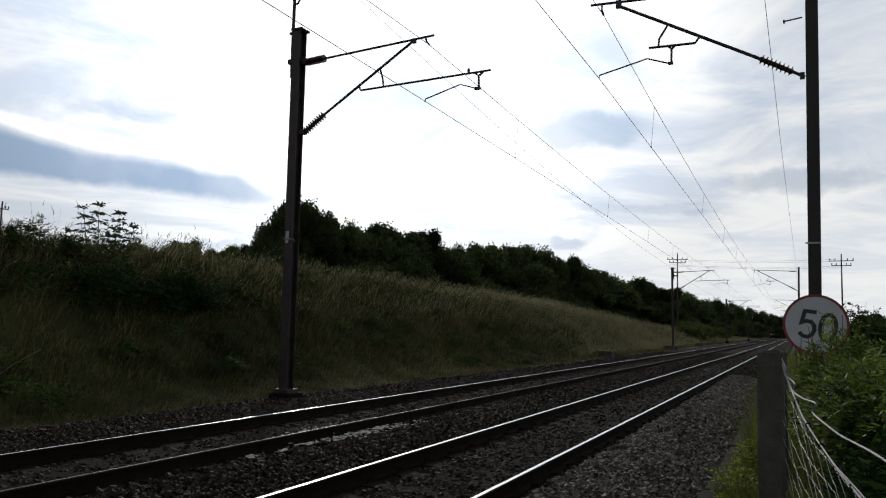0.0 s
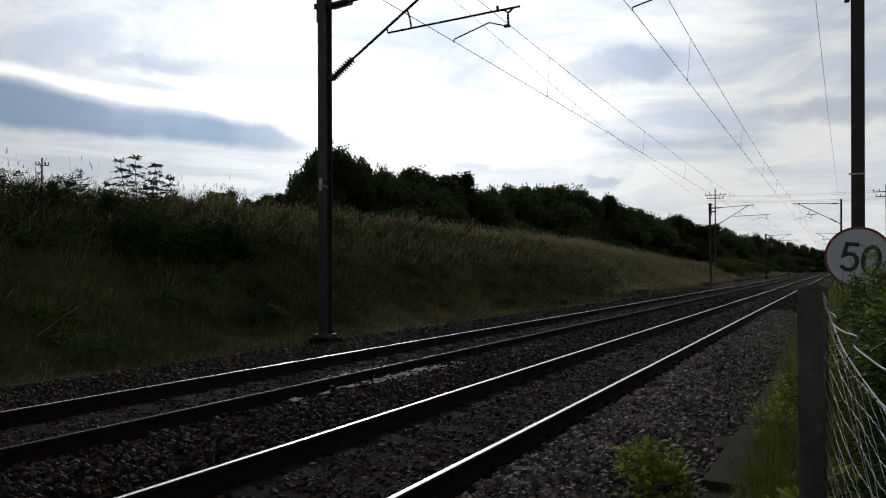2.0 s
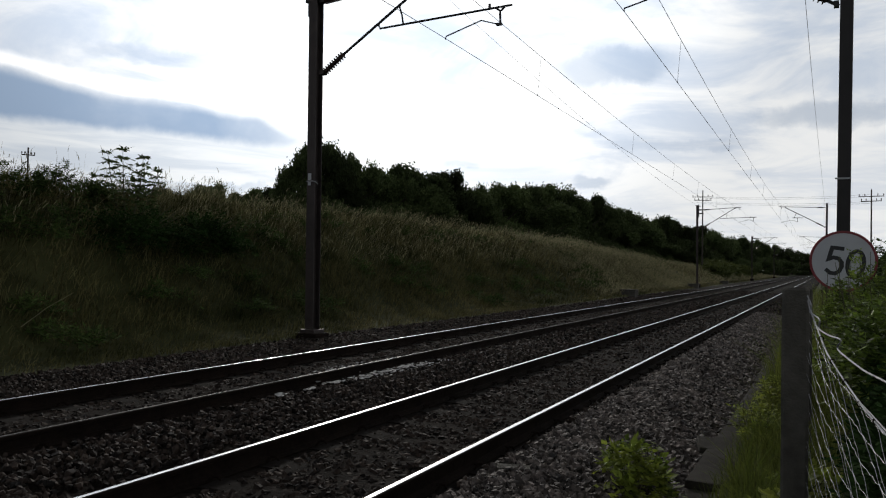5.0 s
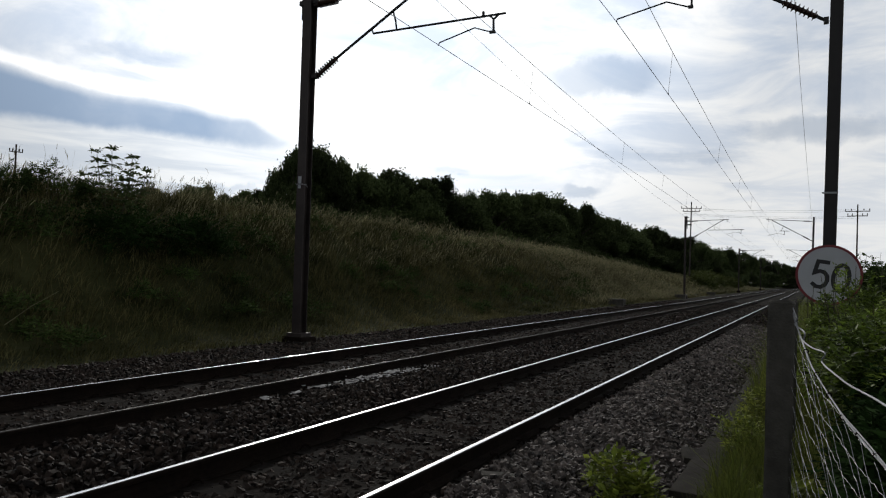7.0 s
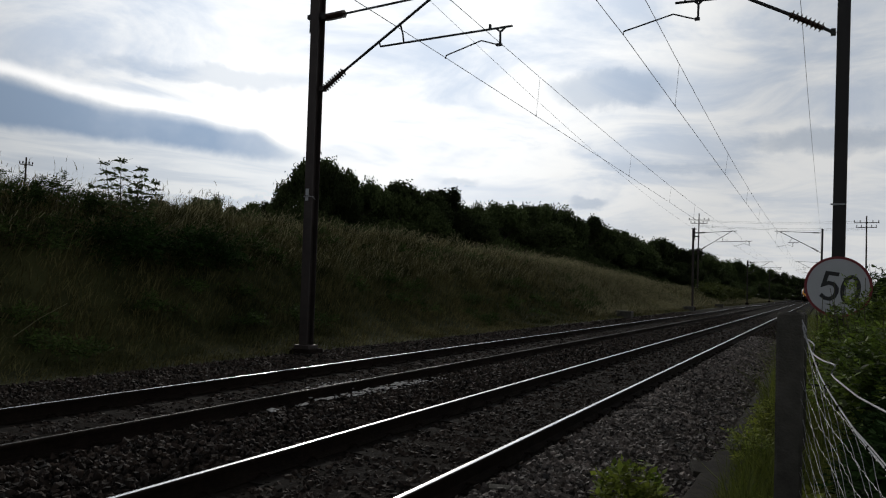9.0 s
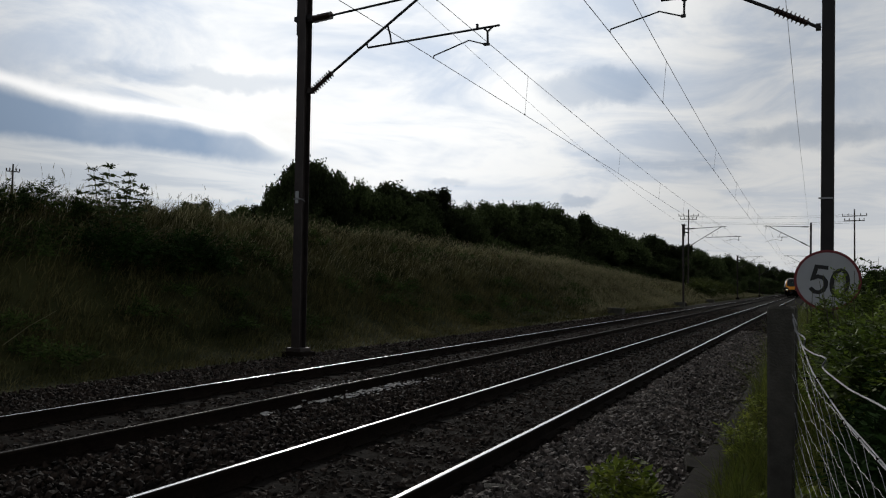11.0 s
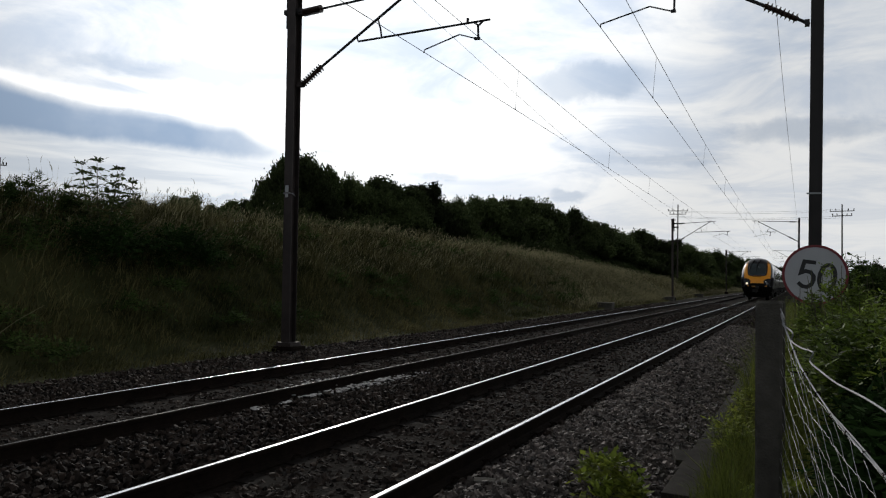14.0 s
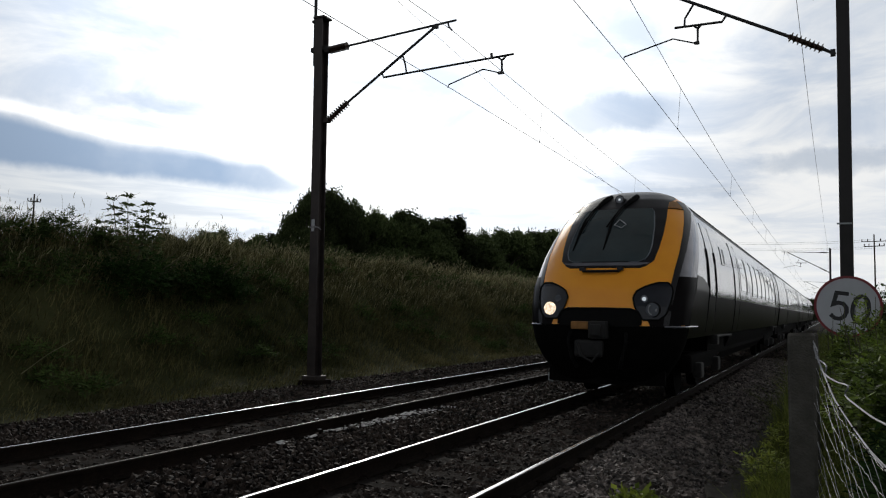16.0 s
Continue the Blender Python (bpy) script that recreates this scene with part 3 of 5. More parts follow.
    if near:
        part("number_plate", Shape().box(-0.08, -0.150, 3.15, 0.00, -0.140, 3.29, 0.004), M_SHED, ob, "small pale enamel plate")
        part("number_plate", Shape().box(-0.08, -0.150, 3.04, -0.01, -0.140, 3.11, 0.004), M_SHED, ob, "small pale enamel plate")
        part("tie_wire", Shape().tube([(-0.12, -0.15, 3.13), (0.02, -0.155, 3.14), (0.13, -0.15, 3.10), (0.16, -0.13, 3.06)], 0.007, 5), M_WIRE, ob)
        part("plate_strap", Shape().box(-0.13, -0.140, 3.118, 0.13, -0.131, 3.128), M_GREY_METAL, ob)
    return ob


def right_mast(y, top, base, drop, near):
    x = 0.21
    ob = thing("overhead_line_mast", "dark steel overhead line mast with a ribbed insulator and bracket arm" if near else "dark steel overhead line mast with bracket arm, far along the line", "mast", pose(x - (0 if near else 0.22), y, 0), "overhead line masts")
    x = 0.21
    part("post", column(h_section(*((0.18, 0.2) if near else (0.15, 0.15))), base, top, lean=0.008), M_MAST_DARK, ob)
    part("concrete_base", Shape().box(-0.4, -0.36, base - 0.5, 0.4, 0.36, base - 0.02, 0.04), M_SLEEPER, ob)
    d = -drop

    def P(px, pz):
        return (px - x, 0.0, pz + d)

    part("strut_tube", Shape().tube([P(-0.50, 5.87), P(-2.78, 7.12)], 0.028, 8), M_TUBE, ob)
    part("insulator", insulator(P(-0.02, 5.59), P(-0.50, 5.87), 0.085, 8), M_PORCELAIN, ob)
    part("clevis", Shape().tube([P(0.15, 5.49), P(-0.03, 5.60)], 0.026, 6).box(0.08 - x, -0.05, 5.47 + d, 0.15 - x, 0.05, 5.56 + d), M_TUBE, ob)
    part("top_tube", Shape().tube([P(-3.28, 7.21), P(-0.45, 7.10)], 0.024, 8), M_TUBE, ob)
    part("insulator", insulator(P(-0.45, 7.10), P(0.02, 7.085), 0.08, 8), M_PORCELAIN, ob)
    part("clevis", Shape().tube([P(0.02, 7.085), P(0.16, 7.08)], 0.026, 6), M_TUBE, ob)
    part("tube_clip", Shape().box(-2.83 - x, -0.03, 7.08 + d, -2.74 - x, 0.03, 7.22 + d), M_TUBE, ob)
    part("registration_tube", Shape().tube([P(-2.26, 6.285), P(-1.50, 6.27), P(-1.43, 6.37)], 0.022, 8), M_TUBE, ob)
    part("brace", Shape().tube([P(-1.94, 6.66), P(-2.09, 6.42), P(-2.10, 6.29)], 0.018, 6), M_TUBE, ob)
    part("drop_bracket", Shape().tube([P(-1.95, 6.28), P(-1.885, 6.22), P(-1.885, 5.96)], 0.022, 6).tube([P(-1.82, 6.28), P(-1.88, 6.22)], 0.02, 6).box(-1.94 - x, -0.03, 5.95 + d, -1.86 - x, 0.03, 5.99 + d), M_TUBE, ob)
    part("steady_arm", Shape().tube([P(-1.94, 5.975), P(-2.29, 6.10), P(-3.12, 5.90), P(-3.125, 5.85)], 0.013, 6), M_TUBE, ob)
    part("messenger_clamp", Shape().tube([P(-3.08, 7.20), P(-3.08, 7.08), P(-3.05, 6.99)], 0.02, 6), M_TUBE, ob)
    if near:
        part("spike", Shape().tube([(-0.35, 0, 6.44), (-0.08, 0, 6.47)], 0.012, 6).box(-0.36, -0.02, 6.41, -0.33, 0.02, 6.46), M_TUBE, ob)
        part("mast_band", Shape().box(-0.10, -0.12, 2.83, 0.10, -0.108, 2.855), M_GREY_METAL, ob)
    return ob


MASTS = (12.9, 68.0, 122.0, 176.0)
left_mast(MASTS[0], 7.64, 0.02, 0.0, True)
right_mast(MASTS[0], 8.6, -0.22, 0.0, True)
left_mast(MASTS[1], 6.91, 0.2, 0.38, False)
right_mast(MASTS[1], 6.91, 0.0, 0.50, False)
for yy in MASTS[2:]:
    left_mast(yy, 6.45, 0.2, 0.72, False)
    right_mast(yy, 6.45, 0.0, 0.72, False)


def make_wires():
    spans = [(-42.0, 12.9), (12.9, 68.0), (68.0, 122.0), (122.0, 176.0), (176.0, 330.0)]
    fall = {-42.0: 0.0, 12.9: 0.0, 68.0: 0.34, 122.0: 0.55, 176.0: 0.55, 330.0: 0.9}
    for side, cx, mx, zc, zm, other, low, dip, hang in (("far", -6.56, -6.49, 5.79, 6.91, -6.9, 0.95, -0.05, 0.33), ("near", -3.125, -3.05, 5.85, 6.99, -3.5, 1.45, 0.03, 0.49)):
        xs = {-42.0: other, 12.9: cx, 68.0: cx, 122.0: cx, 176.0: cx, 330.0: cx}
        ob = thing("overhead_wires", "contact and catenary wires over the %s track" % side, "wires", group="overhead wires")
        con, mes = Shape(), Shape()
        cp, mp = [], []
        for a, b in spans:
            for k in range(12):
                t = k / 12
                yv = a + (b - a) * t
                f = (fall[a] + (fall[b] - fall[a]) * t) * low
                xx = xs[a] + (xs[b] - xs[a]) * t
                cp.append((xx, yv, zc - f - dip * math.sin(math.pi * t)))
                mp.append((xx + (mx - cx), yv, zm - f - hang * 4 * t * (1 - t)))
        con.tube(cp, 0.0065, 5)
        mes.tube(mp, 0.0065, 5)
        part("contact_wire", con, M_COPPER, ob)
        part("catenary_wire", mes, M_COPPER, ob)
        for a, b in spans[:4]:
            for t in (0.095, 0.285, 0.44, 0.58, 0.73, 0.90):
                k = spans.index((a, b)) * 12 + t * 12
                i, q = int(k), k - int(k)
                p = Vector(cp[i]).lerp(Vector(cp[i + 1]), q)
                m = Vector(mp[i]).lerp(Vector(mp[i + 1]), q)
                part("dropper", Shape().tube([p, m], 0.004, 4), M_COPPER, ob)
                part("wire_clip", Shape().box(p.x - 0.01, p.y - 0.02, p.z - 0.008, p.x + 0.01, p.y + 0.02, p.z + 0.03), M_COPPER, ob)
    for nm, px, hs, hang in (("earth_wire", (-9.85, -9.8, -9.7), (9.75, 9.75, 6.8, 6.6, 6.6, 6.0), 0.62), ("return_wire", (-0.42, -0.38, -0.12), (6.92, 6.92, 6.92, 6.7, 6.7, 6.2), 0.14)):
        pts = []
        for i, (a, b) in enumerate(spans):
            for k in range(12):
                t = k / 12
                yv = a + (b - a) * t
                pts.append((float(np.interp(yv, (12.9, 24, 68), px)), yv, hs[i] + (hs[i + 1] - hs[i]) * t - hang * 4 * t * (1 - t)))
        tagged(link_mesh(nm, Shape().tube(pts, 0.0055, 5), M_COPPER), "thin bare wire running from mast to mast", "wire")


make_wires()


# ---------- speed sign on the near mast ----------
def make_sign():
    cx, cz, y = 0.225, 1.600, 12.72
    ob = thing("speed_sign", "round white speed sign with red rim reading 50", "sign", pose(cx, y, cz))
    part("backing", Shape().disc((0, 0), 0.445, 0.0, 0.012, 56), M_GREY_METAL, ob)
    rim = Shape()
    n = 64
    vs = [(r * math.cos(k * math.tau / n), yy, r * math.sin(k * math.tau / n)) for yy, r in ((-0.001, 0.452), (-0.016, 0.452), (-0.016, 0.416), (-0.001, 0.416)) for k in range(n)]
    fs = [(j * n + k, j * n + (k + 1) % n, ((j + 1) % 4) * n + (k + 1) % n, ((j + 1) % 4) * n + k) for j in range(4) for k in range(n)]
    part("rim", rim.add(vs, fs), M_RED, ob, "dull red rim")
    part("face", Shape().disc((0, 0), 0.415, -0.012, -0.001, 56), M_WHITE, ob, "off-white face")
    # digits: strokes of even width
    lean = Matrix.Rotation(radians(-7), 2)
    five = [(-0.075, 0.205), (-0.235, 0.205), (-0.262, 0.03)]
    arc5 = [(-0.262, 0.03), (-0.20, 0.062), (-0.13, 0.052), (-0.085, 0.0), (-0.078, -0.06), (-0.10, -0.13), (-0.155, -0.175), (-0.22, -0.172), (-0.285, -0.125)]
    zero = [(0.165 + 0.105 * math.cos(a) + 0.02 * math.sin(a), -0.042 + 0.192 * math.sin(a)) for a in [k * math.tau / 28 for k in range(29)]]

    def stroke(pts, w):
        """A ribbon of even width with mitred corners, standing proud of the face."""
        pts = [Vector(p) for p in pts]
        n = len(pts)
        vs, fs = [], []
        for i, p in enumerate(pts):
            a = (pts[i] - pts[i - 1]).normalized() if i else (pts[1] - pts[0]).normalized()
            b = (pts[i + 1] - pts[i]).normalized() if i < n - 1 else a
            if (pts[0] - pts[-1]).length < 1e-6 and i in (0, n - 1):
                a, b = (pts[-1] - pts[-2]).normalized(), (pts[1] - pts[0]).normalized()
            t = (a + b).normalized()
            m = Vector((-t.y, t.x)) * (w / 2) / max(0.45, t.dot(a))
            for q, yy in ((p + m, -0.0165), (p - m, -0.0165), (p - m, -0.0118), (p + m, -0.0118)):
                vs.append((q.x, yy, q.y))
        for i in range(n - 1):
            for k in range(4):
                fs.append((4 * i + k, 4 * i + (k + 1) % 4, 4 * i + 4 + (k + 1) % 4, 4 * i + 4 + k))
        fs += [(0, 1, 2, 3), (4 * n - 1, 4 * n - 2, 4 * n - 3, 4 * n - 4)]
        return Shape().add(vs, fs)

    part("digit", stroke([lean @ Vector(p) + Vector((0.066, -0.030)) for p in five + arc5[1:]], 0.058), M_BLACK, ob, "black figure 5")
    part("digit", stroke(zero, 0.058), M_BLACK, ob, "black figure 0")
    for s in (-1, 1):
        part("fixing_strap", Shape().box(-0.13, 0.011, s * 0.2 - 0.02, 0.13, 0.07, s * 0.2 + 0.02, 0.005), M_GREY_METAL, ob)


make_sign()


# ---------- fence beside the camera ----------
FA, FB = Vector((-0.08, 3.9)), Vector((0.175, 2.4))


def fence_point(y, z, off=0.0):
    t = (y - FA.y) / (FB.y - FA.y)
    return (FA.x + (FB.x - FA.x) * t + off, y, z)


def make_fence():
    rng = random.Random(3)
    for i, (x, y, w, zt) in enumerate(((-0.125, 3.92, 0.115, 1.365), (-0.16, 7.1, 0.12, 1.30))):
        post = Shape()
        n = 14
        vs, fs = [], []
        for k in range(n + 1):
            z = -0.5 + (zt - 0.012 + 0.5) * k / n
            for a, b in ((-1, -0.8), (-0.8, -1), (0.8, -1), (1, -0.8), (1, 0.8), (0.8, 1), (-0.8, 1), (-1, 0.8)):
                vs.append((x + a * w / 2 * (1 + rng.uniform(-0.015, 0.015)), y + b * 0.06 * (1 + rng.uniform(-0.02, 0.02)), z))
        for k in range(n):
            for j in range(8):
                fs.append((k * 8 + j, k * 8 + (j + 1) % 8, k * 8 + 8 + (j + 1) % 8, k * 8 + 8 + j))
        top = len(vs)
        for a, b in ((-1, -0.8), (-0.8, -1), (0.8, -1), (1, -0.8), (1, 0.8), (0.8, 1), (-0.8, 1), (-1, 0.8)):
            vs.append((x + a * w / 2 * 0.86, y + b * 0.05, zt + rng.uniform(-0.004, 0.004)))
        for j in range(8):
            fs.append((n * 8 + j, n * 8 + (j + 1) % 8, top + (j + 1) % 8, top + j))
        fs.append(tuple(range(top, top + 8)))
        post.add(vs, fs)
        tagged(part("fence_post", post, M_CONCRETE), "weathered dark concrete fence post", "fence post", group="fence posts")
    ob = thing("chain_link_fence", "sagging galvanised chain-link fence strung from a concrete post", "fence")
    # loose, kinked top strand
    top = ((3.87, 1.340), (3.857, 1.325), (3.78, 1.289), (3.805, 1.257), (3.58, 1.238), (3.60, 1.200), (3.35, 1.192), (3.14, 1.193), (3.185, 1.157), (3.04, 1.138), (2.82, 1.128), (2.60, 1.130), (2.39, 1.128), (2.0, 1.11), (1.5, 1.08))
    strand = []
    for i in range(len(top) - 1):
        p = [Vector(top[max(0, min(len(top) - 1, i + k))]) for k in (-1, 0, 1, 2)]
        for q in range(6):
            u = q / 6
            v = 0.5 * (2 * p[1] + (p[2] - p[0]) * u + (2 * p[0] - 5 * p[1] + 4 * p[2] - p[3]) * u * u + (3 * p[1] - p[0] - 3 * p[2] + p[3]) * u ** 3)
            strand.append(fence_point(v.x, v.y, 0.004 * math.sin(v.x * 9)))
    part("top_strand", Shape().tube(strand, 0.0034, 6), M_WIRE, ob)
    line = ((3.87, 1.310), (3.824, 1.274), (3.703, 1.230), (3.41, 1.123), (3.084, 1.055), (2.82, 1.009), (2.373, 0.971), (2.0, 0.94), (1.5, 0.91))
    ly, lz = [p[0] for p in line][::-1], [p[1] for p in line][::-1]

    def sag(y):
        return float(np.interp(y, ly, lz))

    part("line_wire", Shape().tube([fence_point(y, sag(y) + 0.003 * math.sin(y * 7)) for y in np.linspace(3.86, 1.55, 40)], 0.0030, 6), M_WIRE, ob)
    part("line_wire", Shape().tube([fence_point(y, sag(y) + 0.004 + 0.005 * math.sin(y * 5 + 1)) for y in np.linspace(3.86, 1.55, 40)], 0.0025, 6), M_WIRE, ob)
    for y in (3.52, 3.28, 3.05, 2.83, 2.62, 2.42, 2.23):
        c = Vector(fence_point(y, sag(y)))
        part("wire_tie", Shape().tube([c + Vector((0.009 * math.cos(a), 0.003 * a, 0.009 * math.sin(a))) for a in np.linspace(0, 9, 16)], 0.0018, 5), M_RUST, ob)
    # the mesh: zigzag strands that hook into one another, slack and out of true
    strands = Shape()
    for k in range(15):
        pts = []
        ph = rng.uniform(0, 6)
        for j in range(56):
            y = 3.84 - j * 0.04
            z = 1.31 + 0.8 * (sag(y) - 1.31) - 0.082 * (k + 0.9) + 0.004 * math.sin(y * 70 + ph) + 0.005 * math.sin(y * 11 + ph)
            if z < sag(y) - 0.005:
                pts.append(fence_point(y + 0.008 * math.sin(y * 31 + k), z, 0.005 * math.sin(y * 5 + ph)))
        strands.tube(pts, 0.00075, 4, False)
    for k in range(13):
        pts = []
        ph = rng.uniform(0, 6)
        fall = rng.uniform(0.55, 0.8)
        start = 3.84 - max(0, k - 5) * 0.2
        z0 = sag(start) - 0.01 - (0.2 * (5 - k) if k < 5 else 0)
        for j in range(56):
            y = start - j * 0.04
            z = z0 - fall * (start - y) + 0.006 * math.sin(y * 60 + ph) + 0.008 * math.sin(y * 9 + ph)
            if z < -0.1:
                break
            pts.append(fence_point(y, z, 0.006 * math.sin(y * 6 + ph) + 0.004))
        if len(pts) > 2:
            strands.tube(pts, 0.00085, 4, False)
    part("mesh", strands, M_WIRE, ob, "slack diamond mesh of thin wire")


make_fence()


# ---------- cable trough and trackside boxes ----------
def make_trackside():
    rng = random.Random(9)
    lid = Shape().box(-0.17, -0.446, -0.07, 0.17, 0.446, 0.0, 0.012)
    first = None
    tr = thing("cable_trough", "concrete cable trough with lids half lost in grass", "cable trough")
    for k in range(26):
        y = 3.0 + k * 0.9
        z = (-0.25 if k < 3 else -0.20 if k in (4, 5) else -0.25) + rng.uniform(-0.006, 0.006)
        m = pose((-1.12 + 0.05 * k if k < 3 else -0.80) + rng.uniform(-0.01, 0.01), y, z, rng.uniform(-0.5, 0.5), rng.uniform(-1, 1), rng.uniform(-1, 1) - (3 if k < 3 else 0))
        if first is None:
            first = part("trough_lid", lid, M_SLAB, tr, at=m)
        else:
            o = new("trough_lid", first.data)
            o.matrix_basis, o.parent = m, tr
    part("trough_wall", Shape().box(-1.25, 2.6, -0.5, -0.72, 5.25, -0.325, 0.01), M_SLAB, tr)
    tagged(part("loose_slab", Shape().box(-0.22, -0.22, -0.03, 0.22, 0.22, 0.03, 0.01), M_SLAB, at=pose(-0.86, 7.6, -0.235, 2, 5, 12)), "loose concrete slab lying on ballast", "slab")
    tagged(part("flat_stone", Shape().box(-0.13, -0.06, -0.012, 0.13, 0.06, 0.018, 0.01), M_CONCRETE, at=pose(-2.14, 5.5, -0.12, 3, 2, 24)), "flat pale stone lying in the ballast", "stone")
    for y in (43.2, 66.5, 88.0):
        b = thing("trackside_box", "low grey concrete box beside the far track", "box", pose(-9.95, y, -0.33), "trackside boxes")
        part("body", Shape().box(-0.42, -0.35, 0, 0.42, 0.35, 0.46, 0.02), M_CONCRETE, b)
        part("lid", Shape().box(-0.44, -0.38, 0.464, 0.44, 0.38, 0.56, 0.02), M_CONCRETE, b)
    b = thing("trackside_box", "dark low cable box in grass at the foot of the bank", "box", pose(-10.3, 5.45, -0.33), "trackside boxes")
    part("body", Shape().box(-0.5, -0.3, 0, 0.5, 0.3, 0.30, 0.02), M_MAST_DARK, b)
    part("lid", Shape().box(-0.53, -0.33, 0.304, 0.53, 0.33, 0.35, 0.015), M_MAST_DARK, b)


make_trackside()


# ---------- grass ----------
def blades(rng, x, y, z, h, w, lean, bend_dir=None, spread=0.7):
    """Bent tapering blades: two quads each."""
    n = len(x)
    a = rng.uniform(0, math.tau, n)
    side = np.stack([np.cos(a), np.sin(a), 0 * a], 1)
    b = rng.uniform(0, math.tau, n) if bend_dir is None else bend_dir + rng.normal(0, spread, n)
    d = np.stack([np.cos(b), np.sin(b), 0 * b], 1) * (lean * h)[:, None]
    p = np.stack([x, y, z], 1)
    up = np.array([0, 0, 1.0])
    m = p + d * 0.3 + up * (h * 0.6)[:, None]
    t = p + d + up * (h * np.maximum(0.45, 1 - 0.25 * lean))[:, None]
    s = side * (w / 2)[:, None]
    v = np.stack([p - s, p + s, m + s * 0.8, m - s * 0.8, t + s * 0.15, t - s * 0.15], 1).reshape(-1, 3)
    o = np.arange(n)[:, None] * 6
    f = np.concatenate([np.array([[0, 1, 2, 3]]) + o, np.array([[3, 2, 4, 5]]) + o])
    return v, f, t


def make_bank_grass():
    rng = np.random.default_rng(11)
    out, heads = [], []
    for n, y0, y1, x0, x1, hh, ww in ((64000, 2, 30, -16.8, -9.7, 0.52, 0.018), (36000, 30, 75, -17.2, -9.8, 0.55, 0.035), (16000, 75, 200, -18, -10, 0.6, 0.08), (9000, 2, 40, -22, -16.5, 0.7, 0.02)):
        x, y = rng.uniform(x0, x1, n), rng.uniform(y0, y1, n)
        # tussocks
        cl = 0.5 + 0.5 * np.sin(x * 2.1 + 3 * np.sin(y * 0.6)) * np.sin(y * 1.7 + 2 * np.sin(x * 0.9))
        keep = rng.random(n) < 0.35 + 0.65 * cl
        x, y, cl = x[keep], y[keep], cl[keep]
        up = np.clip((-9.7 - x) / 6, 0, 1)
        h = hh * (0.35 + 0.8 * up) * rng.uniform(0.5, 1.15, len(x)) * (0.75 + 0.4 * cl)
        v, f, t = blades(rng, x, y, land(x, y) - 0.03, h, np.full(len(x), ww), rng.uniform(0.3, 1.6, len(x)), 0.45, 1.4)
        out.append((v, f))
        # flower heads on the taller stalks near the crest
        top = (x < np.where(y > 38, -10.3, -13.2)) & (rng.random(len(x)) < np.where(y < 14, 0.06, np.where(y < 30, 0.13, np.where(y < 40, 0.3, 0.65))))
        k = top.sum()
        xs, ys = x[top], y[top]
        hs = np.minimum(h[top] * 1.0 + 0.15, 0.9) * rng.uniform(0.8, 1.15, k)
        v, f, t = blades(rng, xs, ys, land(xs, ys), hs, np.full(k, 0.005 + ww * 0.18), rng.uniform(0.2, 1.0, k), 0.45)
        heads.append((v, f))
        v, f, t2 = blades(rng, t[:, 0], t[:, 1], t[:, 2] - 0.03, rng.uniform(0.09, 0.2, k), np.full(k, 0.009 + ww * 0.36), rng.uniform(0.5, 1.8, k), 0.45, 1.2)
        heads.append((v, f))
    v, f = join(out)
    tagged(array_mesh("bank_grass", v, f, M_GRASS), "long rough grass in tussocks covering the bank", "grass", kind="stuff")
    k = 130
    xs, ys = rng.uniform(-16.6, -14.2, k), rng.uniform(6.5, 17, k)
    v, f, t = blades(rng, xs, ys, land(xs, ys), rng.uniform(0.7, 1.25, k), np.full(k, 0.006), rng.uniform(0.05, 0.25, k))
    heads.append((v, f))
    v, f, t2 = blades(rng, t[:, 0], t[:, 1], t[:, 2] - 0.05, rng.uniform(0.10, 0.2, k), np.full(k, 0.016), rng.uniform(0.1, 0.6, k))
    heads.append((v, f))
    v, f = join(heads)
    tagged(array_mesh("grass_seed_heads", v, f, M_SEED), "straw-coloured seeding grass along the crest of the bank", "grass", kind="stuff")
    # fallen stalk on the bank
    tagged(link_mesh("fallen_stem", Shape().tube([(-11.2, 7.6, 0.35), (-11.3, 8.1, 0.62), (-11.45, 8.7, 0.85)], [0.007, 0.006, 0.004], 6), M_SEED), "dry pale stem fallen in the grass", "stem")
    # verge beside the trough, under the fence
    out = []
    for n, x0, x1, y0, y1, hh in ((5200, -0.60, 0.1, 3.6, 9.0, 0.33), (4200, -0.75, 0.3, 8, 26, 0.35), (5000, -0.6, 0.9, 9, 16, 0.8), (5000, -0.8, 3.5, 14, 60, 0.9), (500, -0.75, -0.55, 5.2, 12, 0.2), (1400, -0.55, -0.1, 4.2, 7.5, 0.5)):
        x, y = rng.uniform(x0, x1, n), rng.uniform(y0, y1, n)
        h = hh * rng.uniform(0.4, 1.2, n) * (0.7 + 0.5 * np.sin(y * 2.3 + x * 3) ** 2)
        v, f, t = blades(rng, x, y, land(x, y) - 0.02, h, np.full(n, 0.008), rng.uniform(0.1, 0.8, n))
        out.append((v, f))
    v, f = join(out)
    tagged(array_mesh("verge_grass", v, f, M_VERGE), "bright green and straw grass under the fence", "grass", kind="stuff")


make_bank_grass()


